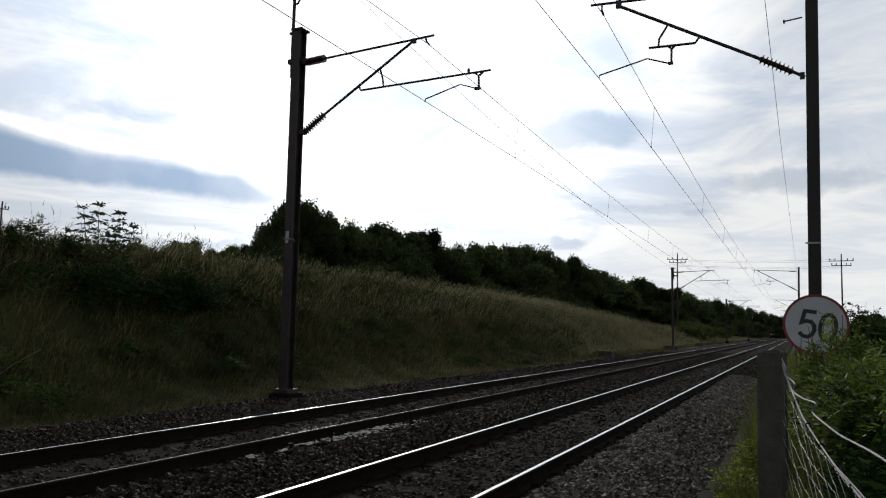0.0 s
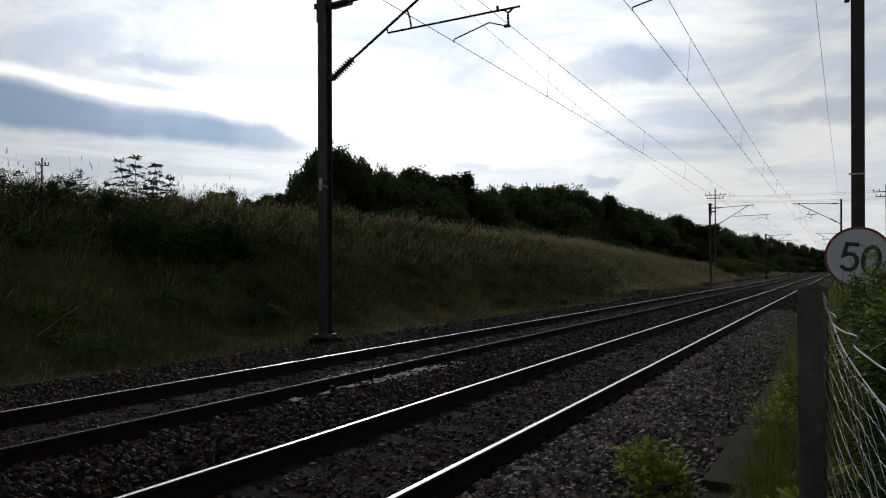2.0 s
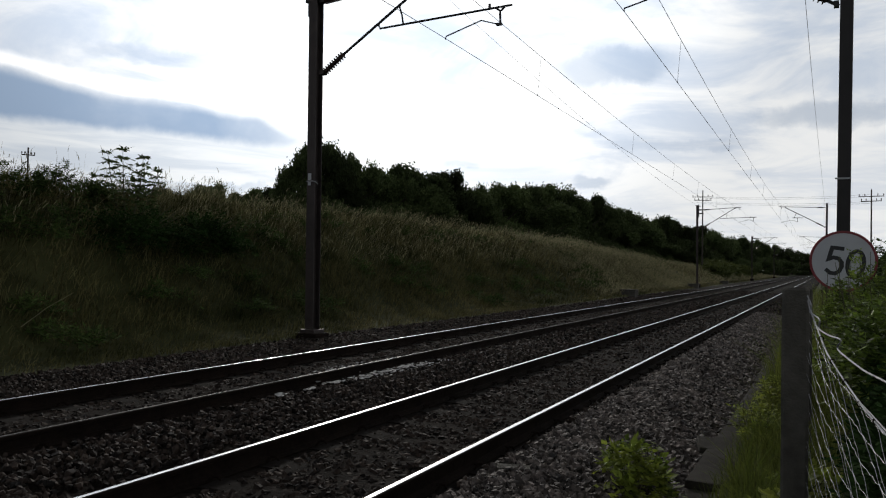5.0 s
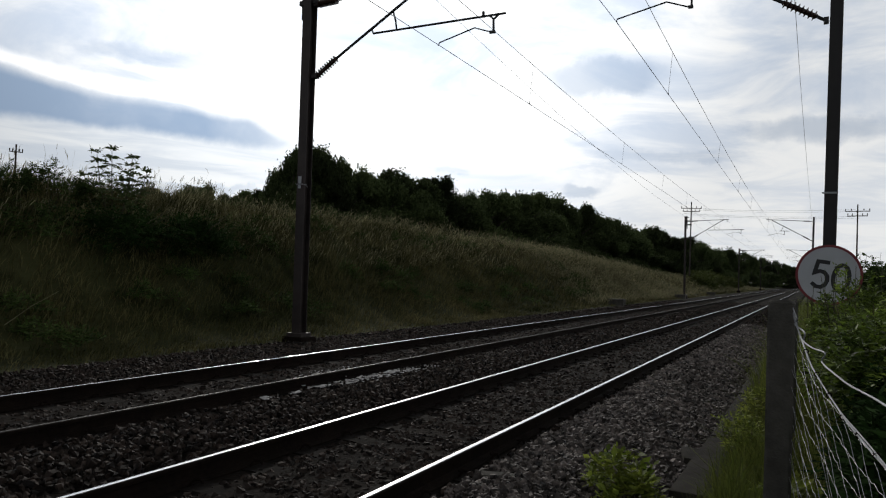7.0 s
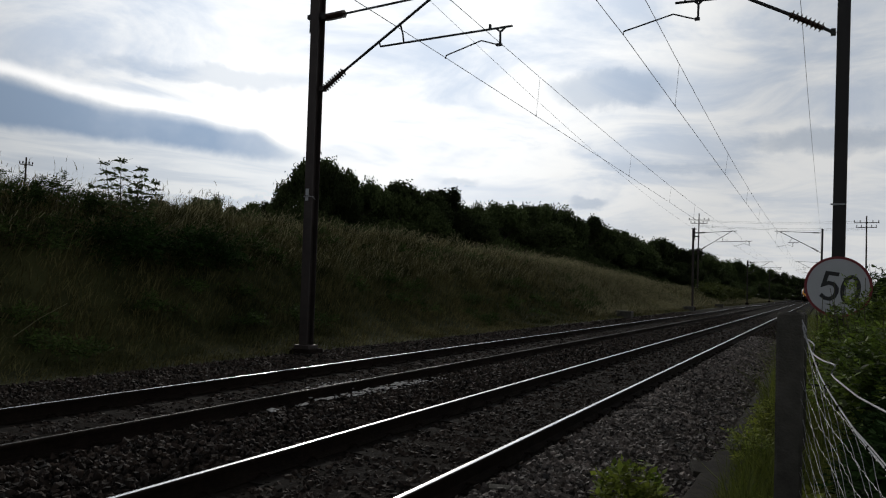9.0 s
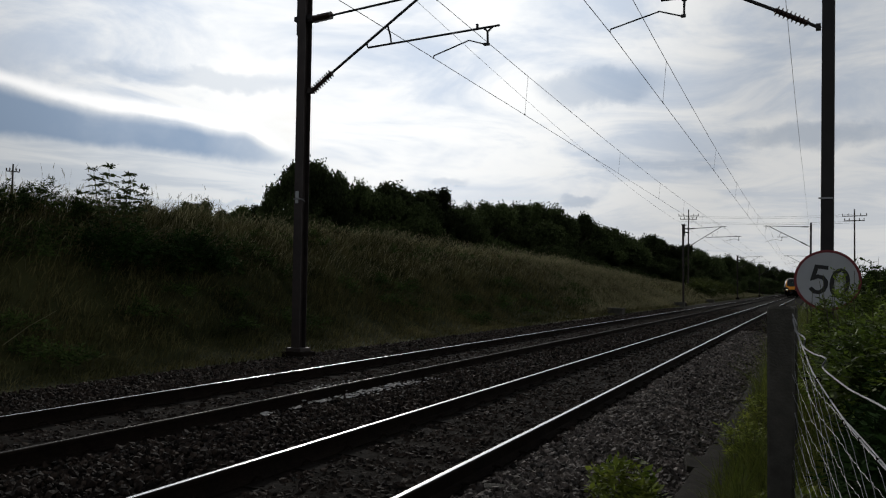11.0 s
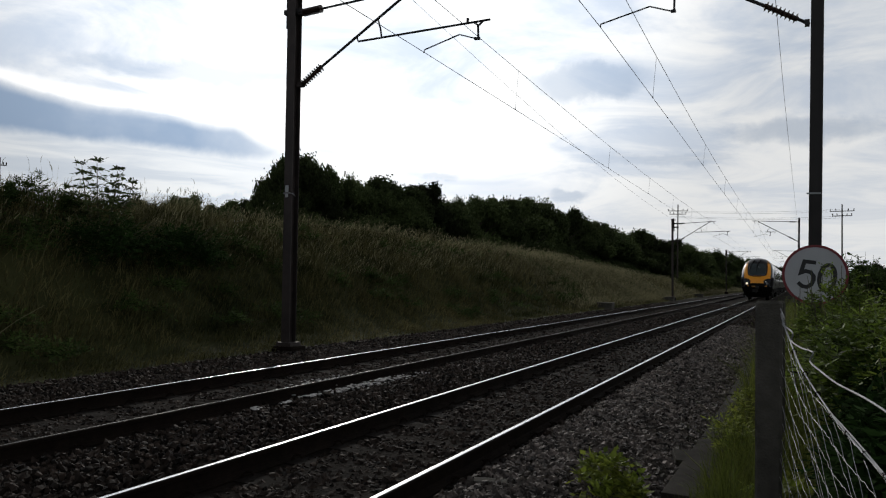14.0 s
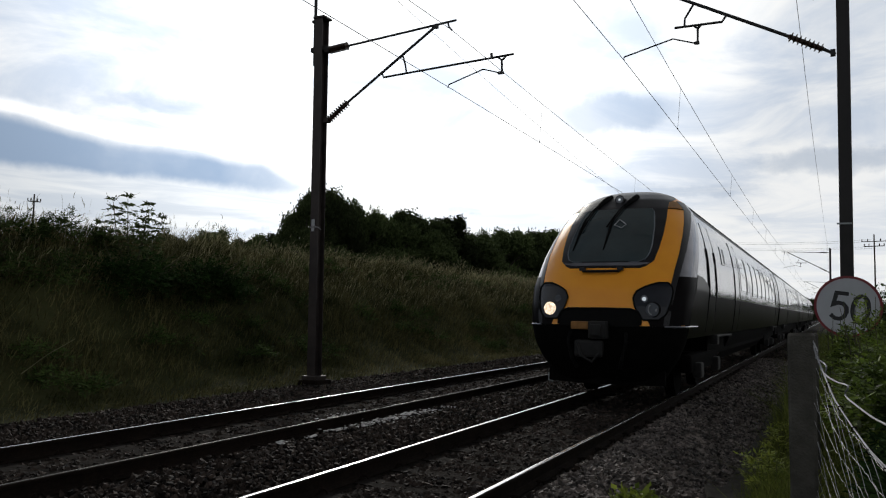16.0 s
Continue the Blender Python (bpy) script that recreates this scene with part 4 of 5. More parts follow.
# ---------- shrubs ----------
def leaflets(rng, base, way, length, pairs, size, drop=0.4, wide=0.2, twist=0.55):
    """One feathered leaf: a stalk line with paired pointed leaflets, each two triangles with a fold."""
    n = len(base)
    side = np.cross(way, np.array([0, 0, 1.0]))
    side /= np.linalg.norm(side, axis=1, keepdims=True) + 1e-6
    V = []
    for k in range(pairs + 1):
        f = (k + 0.6) / (pairs + 0.6)
        c = base + way * (length * f)[:, None] - np.array([0, 0, 1.0]) * (length * drop * f * f)[:, None]
        sides = (-1, 1) if k < pairs else (0,)
        for s in sides:
            d = side * s * 0.9 + way * (0.45 if s else 1.0)
            d = d / np.linalg.norm(d, axis=1, keepdims=True)
            d = d + np.array([0, 0, -0.25]) + rng.normal(0, 0.3, (n, 3))
            across = np.cross(d, np.array([0, 0, 1.0])) + rng.normal(0, twist, (n, 3))
            across /= np.linalg.norm(across, axis=1, keepdims=True)
            L = (size * rng.uniform(0.7, 1.2, n) * (1 - 0.25 * abs(f - 0.5)))[:, None]
            V.append(np.stack([c, c + d * L * 0.45 + across * L * wide, c + d * L, c + d * L * 0.45 - across * L * wide], 1))
    v = np.concatenate(V).reshape(-1, 3)
    return v, np.arange(len(v)).reshape(-1, 4)


def shrub_mesh(seed, centres, n, length, pairs, size, up=0.3, wide=0.2, shoots=0):
    """Leaves over several rounded masses; centres are x, y, z, rx, ry, rz. With shoots the leaves gather in tufts."""
    rng = np.random.default_rng(seed)
    out = []
    share = n // len(centres)
    for cx, cy, cz, rx, ry, rz in centres:
        d = rng.normal(size=(share, 3))
        d /= np.linalg.norm(d, axis=1, keepdims=True)
        d[:, 2] = np.abs(d[:, 2]) * 0.9 - 0.25
        r = rng.uniform(0.55, 1.08, share) ** 0.6
        if shoots:
            tip = d[:shoots] * rng.uniform(0.7, 1.15, (shoots, 1))
            k = rng.integers(0, shoots, share)
            along = rng.uniform(0.45, 1.0, share)
            d2 = tip[k] * along[:, None] + rng.normal(0, 0.09, (share, 3))
            d, r = d2, np.ones(share)
        p = np.array([cx, cy, cz]) + d * r[:, None] * np.array([rx, ry, rz])
        way = d + np.array([0, 0, up]) + rng.normal(0, 0.4, (share, 3))
        way /= np.linalg.norm(way, axis=1, keepdims=True)
        out.append(leaflets(rng, p, way, rng.uniform(0.6, 1.3, share) * length, pairs, size, 0.4, wide))
    return join(out)


def stems(rng, centres, r=0.008, n=7):
    s = []
    hx, hy = centres[0][:2]
    for cx, cy, cz, rx, ry, rz in centres:
        fx, fy = (hx, hy) if abs(cx - hx) + abs(cy - hy) < 0.6 else (cx, cy)
        for k in range(n):
            a = rng.uniform(0, math.tau)
            q = rng.uniform(0.3, 0.95)
            tip = Vector((cx + math.cos(a) * rx * q, cy + math.sin(a) * ry * q, cz + rz * rng.uniform(0.5, 0.95)))
            ft = Vector((fx + math.cos(a) * rx * 0.12, fy + math.sin(a) * ry * 0.12, float(land(fx, fy)) - 0.05))
            mid = ft.lerp(tip, 0.5) + Vector((rng.uniform(-0.1, 0.1), rng.uniform(-0.1, 0.1), 0.1))
            s.append(Shape().tube([ft, mid, tip], [r, r * 0.7, r * 0.4], 5))
    return s


def shrub(name, label, seed, centres, n, length, pairs, size, leaf, r=0.008, up=0.3, wide=0.2, shoots=0):
    ob = thing(name, label, "shrub", pose(centres[0][0], centres[0][1], 0))
    inv = Matrix.Translation((-centres[0][0], -centres[0][1], 0))
    for q in stems(random.Random(seed), centres, r):
        part("stem", q, M_STEM, ob, at=inv)
    v, f = shrub_mesh(seed, centres, n, length, pairs, size, up, wide, shoots)
    lf = array_mesh("foliage", v, f, leaf)
    lf.matrix_basis, lf.parent = inv, ob
    return ob


def make_shrubs():
    shrub("feathery_shrub", "bright green shrub with feathered leaves growing through the fence", 21, [(0.82, 5.1, 1.06, 0.40, 0.6, 0.34), (1.05, 6.1, 1.08, 0.6, 0.8, 0.40), (0.82, 4.2, 1.03, 0.26, 0.4, 0.22)], 1500, 0.17, 4, 0.050, M_LEAF, wide=0.30, shoots=34)
    # dark leaves added to stand for the shadow seen through the mesh
    shrub("bramble", "dark tangled foliage added for the shadow low behind the fence", 20, [(0.60, 4.2, 0.38, 0.35, 0.9, 0.80), (0.80, 3.3, 0.32, 0.32, 0.6, 0.72), (0.8, 5.6, 0.42, 0.5, 0.9, 0.90)], 4200, 0.22, 4, 0.09, M_LEAF_DARK)
    shrub("feathery_shrub", "bright green shrub with feathered leaves in front of the speed sign", 22, [(0.5, 6.4, 0.75, 0.45, 0.8, 0.62), (0.45, 8.0, 0.78, 0.45, 0.9, 0.66), (1.3, 7.6, 0.8, 0.9, 1.0, 0.75)], 2800, 0.19, 4, 0.058, M_LEAF, wide=0.30, shoots=46)
    shrub("feathery_shrub", "tall green shrub with feathered leaves beside the mast", 23, [(1.3, 10.2, 0.85, 0.9, 1.0, 0.85), (2.1, 12.4, 0.95, 1.1, 1.2, 1.0), (0.9, 11.2, 0.7, 0.6, 0.8, 0.6)], 2700, 0.22, 4, 0.066, M_LEAF, wide=0.30, shoots=46)
    shrub("feathery_shrub", "light green shrub whose shoots cover the lower sign", 25, [(0.30, 9.4, 0.92, 0.26, 0.4, 0.80), (0.50, 9.0, 0.98, 0.26, 0.4, 0.78), (0.10, 9.9, 0.85, 0.2, 0.4, 0.66)], 460, 0.17, 4, 0.056, M_LEAF, up=0.9, wide=0.30, shoots=9)
    shrub("hedge_bush", "dark green bush behind the speed sign", 24, [(1.4, 35.0, 1.4, 1.3, 1.6, 1.5), (2.6, 37.0, 1.2, 1.5, 1.6, 1.3), (3.6, 33.0, 0.8, 1.5, 1.6, 1.0)], 900, 0.5, 4, 0.17, M_LEAF_DARK, 0.02)
    shrub("young_bush", "slender green bush rising beside the mast", 26, [(1.15, 17.5, 1.25, 0.5, 0.5, 0.95), (1.75, 17.8, 1.2, 0.7, 0.6, 0.8)], 1100, 0.2, 4, 0.08, M_NETTLE, 0.006, 0.5, 0.3, 26)
    # weeds in the ballast and at the foot of the post
    global swaying
    swaying = shrub("weed", "yellow-green leafy weed growing in the ballast", 31, [(-1.26, 5.70, -0.06, 0.20, 0.22, 0.26), (-1.14, 5.50, -0.12, 0.16, 0.2, 0.16)], 150, 0.14, 3, 0.072, M_WEED, 0.005, 1.0, 0.34)
    shrub("weed", "small leafy weed at the foot of the fence post", 32, [(-0.22, 4.6, 0.02, 0.14, 0.25, 0.22), (-0.12, 5.6, -0.05, 0.15, 0.3, 0.2)], 100, 0.12, 3, 0.075, M_WEED, 0.005, 0.8, 0.36)
    shrub("weed", "pale green weed on the trackside verge", 33, [(-0.55, 7.4, 0.05, 0.16, 0.3, 0.25), (-0.45, 9.2, 0.05, 0.2, 0.4, 0.3)], 200, 0.12, 3, 0.06, M_WEED, 0.005, 0.8)
    # dark bush on the bank, with a young tree standing out of its top
    shrub("elder_bush", "dark elder bush on the bank slope", 41, [(-13.9, 11.9, 1.9, 1.5, 1.3, 0.95), (-13.6, 13.8, 1.9, 1.2, 1.2, 0.8)], 2000, 0.3, 4, 0.1, M_LEAF_DARK, 0.02, shoots=60)
    shrub("nettle_patch", "pale green nettles on the bank slope", 42, [(-14.6, 9.6, 2.0, 1.2, 1.2, 0.8), (-14.9, 8.2, 2.1, 1.0, 1.0, 0.8), (-14.2, 8.9, 1.4, 1.0, 1.2, 0.7)], 1800, 0.22, 4, 0.085, M_NETTLE, 0.012, 0.6, 0.24, 60)
    sap = thing("sapling", "young tree with tiers of feathered leaves standing above the bank", "tree", pose(-14.58, 12.45, 2.22))
    rng = np.random.default_rng(5)
    tips, ways, sizes = [], [], []
    for bx, by, top in ((-0.42, -0.25, 1.68), (-0.10, -0.1, 1.76), (0.30, 0.15, 1.58), (0.58, 0.35, 1.28), (-0.62, -0.4, 1.12), (0.1, 0.3, 1.2)):
        base, head = Vector((bx * 0.25, by * 0.25, 0)), Vector((bx, by, top))
        mid = base.lerp(head, 0.5) + Vector((bx * 0.12, by * 0.12, 0))
        part("branch", Shape().tube([base, mid, head], [0.022, 0.014, 0.005], 5), M_STEM, sap)
        for k in range(7):
            q = 0.34 + 0.66 * k / 6
            c = mid.lerp(head, (q - 0.5) * 2) if q > 0.5 else base.lerp(mid, q * 2)
            a0 = k * 1.57 + bx * 7
            for w in range(5):
                a = a0 + w * math.tau / 5 + rng.uniform(-0.3, 0.3)
                tips.append(tuple(c))
                ways.append((math.cos(a), math.sin(a), rng.uniform(0.1, 0.7) + 0.4 * (q > 0.95)))
                sizes.append(0.33 - 0.19 * max(0.0, q - 0.55) / 0.45 + rng.uniform(-0.03, 0.03))
    ways = np.array(ways)
    ways /= np.linalg.norm(ways, axis=1, keepdims=True)
    v, f = leaflets(rng, np.array(tips), ways, np.array(sizes), 3, 0.12, 0.35, 0.28, 1.3)
    lf = array_mesh("foliage", v, f, M_TREE_LEAF)
    lf.parent = sap
    # tall weeds along the crest
    out = []
    cs = [(-15.4 + rng.uniform(-0.6, 0.6), y, 2.95 + rng.uniform(-0.1, 0.2), 0.35, 0.4, rng.uniform(0.4, 0.75)) for y in np.arange(6.0, 12.2, 0.33)]
    v, f = shrub_mesh(77, cs, 3000, 0.15, 3, 0.06, 0.8, 0.26, 8)
    tagged(array_mesh("crest_weeds", v, f, M_NETTLE), "tall dark nettles and weeds along the crest", "weeds", kind="stuff")
    cs = []
    for k in range(90):
        x, y = rng.uniform(-16.0, -10.6), rng.uniform(4, 46)
        cs.append((x, y, float(land(x, y)) + 0.12, rng.uniform(0.3, 0.8), rng.uniform(0.3, 0.8), rng.uniform(0.25, 0.55)))
    v, f = shrub_mesh(78, cs, 8000, 0.2, 3, 0.085, 0.6, 0.24, 14)
    tagged(array_mesh("bank_weeds", v, f, M_NETTLE), "dark leafy weeds among the grass of the bank", "weeds", kind="stuff")
    for i, (cx, cy, s) in enumerate(((-14.2, 112, 1.0), (-14.5, 125, 1.1), (-13.6, 140, 0.9), (-13.0, 104, 0.7), (-14.0, 155, 0.9))):
        z = float(land(cx, cy))
        shrub("bank_bush", "green bush on the far part of the bank", 50 + i, [(cx, cy, z + 0.5, 2.0 * s, 4.0 * s, 1.7 * s)], 420, 0.8, 4, 0.4, M_BUSH, 0.03)


make_shrubs()


# ---------- trees ----------
def crown_arrays(seed, n, leaf):
    """A crown about 1 wide and 1 high from its base, of many clumps with gaps between them."""
    rng = np.random.default_rng(seed)
    out = []
    clumps = []
    for k in range(9):
        # large boughs, each with a few rounded clumps on its outer side
        a = k * 2.399 + rng.uniform(-0.4, 0.4)
        up = 0.30 + 0.52 * ((k * 0.618) % 1.0)
        r = 0.30 * math.sqrt(max(0.15, 1 - ((up - 0.52) / 0.42) ** 2))
        b = np.array([r * math.cos(a), r * math.sin(a), up])
        for q in range(5):
            o = rng.normal(size=3)
            o /= np.linalg.norm(o)
            o[2] = abs(o[2]) * 0.9 - 0.15
            c = b + o * rng.uniform(0.06, 0.16)
            clumps.append((c[0], c[1], c[2], rng.uniform(0.06, 0.125)))
    per = n // len(clumps)
    for x, y, z, s in clumps:
        d = rng.normal(size=(per, 3))
        d /= np.linalg.norm(d, axis=1, keepdims=True)
        p = np.array([x, y, z]) + d * (s * (rng.uniform(0.2, 1.15, per) + np.maximum(0, rng.normal(0, 0.22, per))))[:, None]
        a = rng.normal(size=(per, 3))
        a /= np.linalg.norm(a, axis=1, keepdims=True)
        b = np.cross(a, rng.normal(size=(per, 3)))
        b /= np.linalg.norm(b, axis=1, keepdims=True)
        L = (leaf * rng.uniform(0.6, 1.3, per))[:, None]
        v = np.stack([p - a * L, p + b * L * 0.55, p + a * L, p - b * L * 0.55], 1).reshape(-1, 3)
        out.append((v, np.arange(per * 4).reshape(-1, 4)))
    v, f = join(out)
    v[:, 2] *= 1.0 / np.percentile(v[:, 2], 99.5)
    return v, f


def tree_proto(seed, leafy):
    rng = random.Random(seed)
    ob = thing("tree", "dark leafy broadleaf tree at the edge of a wood", "tree", pose(0, 0, 0), "trees of the wood")
    tr = Shape().tube([(0, 0, -0.05), (0.01, 0, 0.2), (-0.01, 0.01, 0.45), (0, 0, 0.8)], [0.035, 0.028, 0.02, 0.006], 7)
    for k in range(7):
        a, z = rng.uniform(0, math.tau), rng.uniform(0.2, 0.55)
        tr.tube([(0, 0, z), (0.15 * math.cos(a), 0.15 * math.sin(a), z + 0.12), (0.32 * math.cos(a), 0.32 * math.sin(a), z + 0.22)], [0.015, 0.01, 0.003], 5)
    part("trunk", tr, M_BARK, ob)
    v, f = crown_arrays(seed, leafy, 0.017)
    c = array_mesh("crown", v, f, M_TREE_LEAF)
    c.parent = ob
    return ob


def make_trees():
    rng = random.Random(12)
    protos = [tree_proto(s, 21000) for s in (1, 2, 3, 4)]
    used = [False] * 4

    def put(x, y, h, w=None, sink=0.0):
        k = rng.randrange(4)
        w = w or h * rng.uniform(0.8, 1.0)
        m = Matrix.LocRotScale((x, y, float(land(x, y)) - 0.3 - sink * h), Euler((0, 0, rng.uniform(0, 6.28))), (w, w, h))
        if not used[k]:
            protos[k].matrix_basis = m
            used[k] = True
        else:
            o = protos[k]
            c = copy_thing(o, Matrix())
            c.matrix_basis = m
        return

    # the edge of the wood: bearing in degrees, distance, top height as tangent
    for az, dist, top in EDGE:
        a = radians(az)
        x, y = dist * math.sin(a), dist * math.cos(a)
        h = 1.44 + top * dist - float(land(x, y)) + 0.3
        h *= rng.uniform(0.935, 0.985) if az > -34.5 else 1.0
        put(x, y, h, h * rng.uniform(0.5, 0.62) if az < -34 else h * rng.uniform(0.7, 1.05))
    # lower trees and undergrowth before the edge
    for az, dist, top in EDGE:
        for q, near, lo, hi, wide, sink in ((-0.5, 0.95, 0.60, 0.86, 1.1, 0.1), (0.3, 0.91, 0.34, 0.62, 1.5, 0.25)):
            if (az < -33 and q < 0) or (q > 0 and -33 < az < -22):
                continue
            a, dd = radians(az + q + rng.uniform(-0.3, 0.3)), dist * near * rng.uniform(0.97, 1.03)
            x, y = dd * math.sin(a), dd * math.cos(a)
            h = 1.44 + top * rng.uniform(lo, hi) * dd - float(land(x, y)) + 0.3
            put(x, y, h, h * wide * rng.uniform(0.85, 1.25), sink=sink)
    # filling behind the edge
    for k in range(90):
        az = rng.uniform(-32.5, -0.8)
        i = min(range(len(EDGE)), key=lambda j: abs(EDGE[j][0] - az))
        dist = EDGE[i][1] * rng.uniform(0.97, 1.25)
        a = radians(az)
        x, y = dist * math.sin(a), dist * math.cos(a)
        put(x, y, (1.44 + EDGE[i][2] * rng.uniform(0.70, 0.93) * dist) - float(land(x, y)) + 0.3)
    # low hedge line far off on the crest, and trees on the right
    for az, dist, top in ((-43.9, 115, 0.096), (-43.2, 112, 0.092), (-41.2, 116, 0.088), (-40.5, 113, 0.089), (-46.5, 120, 0.088), (-42.1, 115, 0.086), (-39.4, 92, 0.090), (-38.3, 73, 0.098), (-37.4, 72, 0.106), (-36.5, 71, 0.108), (-35.6, 71, 0.112), (2.6, 150, 0.018), (3.4, 140, 0.020), (4.2, 150, 0.024), (5.0, 140, 0.026), (6.0, 140, 0.030), (1.6, 190, 0.017), (7.0, 150, 0.034), (0.6, 320, 0.018), (0.1, 380, 0.018), (1.1, 300, 0.02)):
        a = radians(az)
        x, y = dist * math.sin(a), dist * math.cos(a)
        put(x, y, max(2.0, 1.44 + top * dist - float(land(x, y)) + 0.3), None)


EDGE = [(-37.4, 69, 0.142), (-36.6, 71, 0.149), (-35.8, 70, 0.153), (-35.0, 73, 0.150), (-34.2, 72, 0.138), (-33.4, 74, 0.130), (-32.4, 75, 0.127), (-30.9, 77, 0.127), (-29.4, 79, 0.127), (-27.9, 81, 0.124), (-26.3, 83, 0.119), (-25.0, 85, 0.108), (-23.7, 88, 0.108), (-22.4, 91, 0.104), (-21.3, 94, 0.106), (-20.3, 97, 0.111), (-18.9, 101, 0.107), (-17.6, 106, 0.098), (-16.2, 111, 0.096), (-14.9, 118, 0.087), (-13.6, 125, 0.080), (-12.5, 130, 0.075), (-11.4, 141, 0.067), (-10.5, 149, 0.066), (-9.7, 157, 0.059), (-8.8, 169, 0.054), (-7.8, 185, 0.052), (-6.8, 208, 0.049), (-5.8, 223, 0.041), (-5.1, 240, 0.034), (-4.3, 267, 0.036), (-3.5, 300, 0.032), (-2.8, 323, 0.030), (-2.1, 344, 0.028), (-1.5, 356, 0.022), (-0.9, 420, 0.019), (-0.3, 430, 0.016)]
make_trees()


# ---------- power line poles and a shed ----------
def make_pole(x, y, top, arms, turn, label):
    z0 = float(land(x, y))
    ob = thing("power_pole", label, "pole", pose(x, y, 0, 0, 0, turn), "power poles")
    part("shaft", Shape().tube([(0, 0, z0 - 0.3), (0, 0, top)], [0.11, 0.07], 8), M_POLE, ob)
    for dz, w in arms:
        part("crossarm", Shape().box(-w, -0.16, top - dz - 0.05, w, -0.06, top - dz + 0.04, 0.01), M_POLE, ob)
        for s in (-0.95, -0.5, 0.5, 0.95):
            part("insulator", Shape().tube([(s * w, -0.11, top - dz + 0.05), (s * w, -0.11, top - dz + 0.18), (s * w, -0.11, top - dz + 0.3)], [0.03, 0.06, 0.03], 6), M_PORCELAIN, ob)
    return ob


make_pole(-15.2, 109.0, 12.3, ((0.9, 1.35), (1.35, 1.1)), 10, "dark wooden power pole with two crossarms beyond the bank")
make_pole(4.62, 100.0, 11.0, ((0.8, 1.3), (1.35, 1.05)), -8, "dark wooden power pole with two crossarms beside the line")
make_pole(-66.0, 45.0, 11.6, ((0.7, 0.55),), 60, "small wooden pole with one crossarm behind the bank")
for z1, z2, dx in ((11.35, 10.3, -1.2), (11.35, 10.3, 1.2), (10.6, 9.5, -1.2), (10.6, 9.5, 1.2)):
    pts = [(-15.7 + dx * 0.2 + 20.32 * k / 12, 109.0 + dx - 9 * k / 12, z1 + (z2 - z1) * k / 12 - 0.25 * 4 * k / 12 * (1 - k / 12)) for k in range(13)]
    tagged(link_mesh("power_wire", Shape().tube(pts, 0.010, 4), M_COPPER), "thin power line wire crossing above the railway", "wire", "power wires")
shed = thing("shed", "pale grey low shed with a shallow roof", "shed", pose(7.4, 70, 0))
part("wall", Shape().box(-1.9, -1.5, -0.3, 1.9, 1.5, 1.75, 0.02), M_SHED, shed)
part("roof", Shape().sweep([(-2.1, 1.754), (2.1, 1.754), (2.1, 1.85), (0, 2.45), (-2.1, 1.85)], -1.7, 1.7), M_GREY_METAL, shed)


# ---------- the train ----------
ZS = np.array([0.30, 0.45, 0.70, 0.95, 1.20, 1.50, 1.80, 2.05, 2.35, 2.70, 3.00, 3.25, 3.45, 3.60, 3.70, 3.76, 3.79])
WS = np.array([0.84, 0.95, 1.13, 1.245, 1.30, 1.338, 1.365, 1.352, 1.335, 1.28, 1.20, 1.09, 0.93, 0.73, 0.52, 0.30, 0.06])
Y0 = np.array([0.30, 0.20, 0.08, 0.02, 0.00, 0.06, 0.17, 0.32, 0.55, 0.86, 1.15, 1.43, 1.72, 2.05, 2.42, 2.85, 3.30])
DS = np.array([0.45, 0.55, 0.60, 0.62, 0.65, 0.72, 0.80, 0.88, 0.95, 1.00, 1.02, 1.00, 0.90, 0.75, 0.55, 0.35, 0.10])


def nose(x, z):
    """Distance behind the nose tip of the front surface."""
    w, y0, d = np.interp(z, ZS, WS), np.interp(z, ZS, Y0), np.interp(z, ZS, DS)
    u = np.clip(np.abs(x) / w, 0, 1)
    return y0 + d * (1 - (1 - u ** 2.6) ** (1 / 2.2))


def nose_patch(rows, off, cols=24):
    """A piece lying on the front: rows of z, left x, right x; off is its height above the shell."""
    s = Shape()
    vs, fs = [], []
    for lay in (off, -0.02):
        for z, a, b in rows:
            for k in range(cols + 1):
                x = a + (b - a) * k / cols
                e = 1e-3
                y = float(nose(x, z))
                gx = (float(nose(x + e, z)) - float(nose(x - e, z))) / (2 * e)
                gz = (float(nose(x, z + e)) - float(nose(x, z - e))) / (2 * e)
                gx, gz = max(-3, min(3, gx)), max(-3, min(3, gz))
                n = Vector((gx, -1, gz)).normalized()
                vs.append((x + n.x * lay, y + n.y * lay, z + n.z * lay))
    r, c = len(rows), cols + 1
    N = r * c
    for i in range(r - 1):
        for k in range(cols):
            q = i * c + k
            fs.append((q, q + 1, q + c + 1, q + c))
            fs.append((N + q, N + q + c, N + q + c + 1, N + q + 1))
    ring = [k for k in range(c)] + [i * c + cols for i in range(1, r)] + [(r - 1) * c + k for k in range(cols - 1, -1, -1)] + [i * c for i in range(r - 2, 0, -1)]
    for a, b in zip(ring, ring[1:] + ring[:1]):
        fs.append((a, b, N + b, N + a))
    return s.add(vs, fs)


def rows_from(outline, n=26):
    """Rows for nose_patch out of a table of z, left, right."""
    z, a, b = (np.array(q) for q in zip(*outline))
    zz = np.linspace(z[0], z[-1], n)
    return [(float(q), float(np.interp(q, z, a)), float(np.interp(q, z, b))) for q in zz]


CAR, GAP = 22.8, 0.75


def side_x(z):
    return float(np.interp(z, ZS, WS))


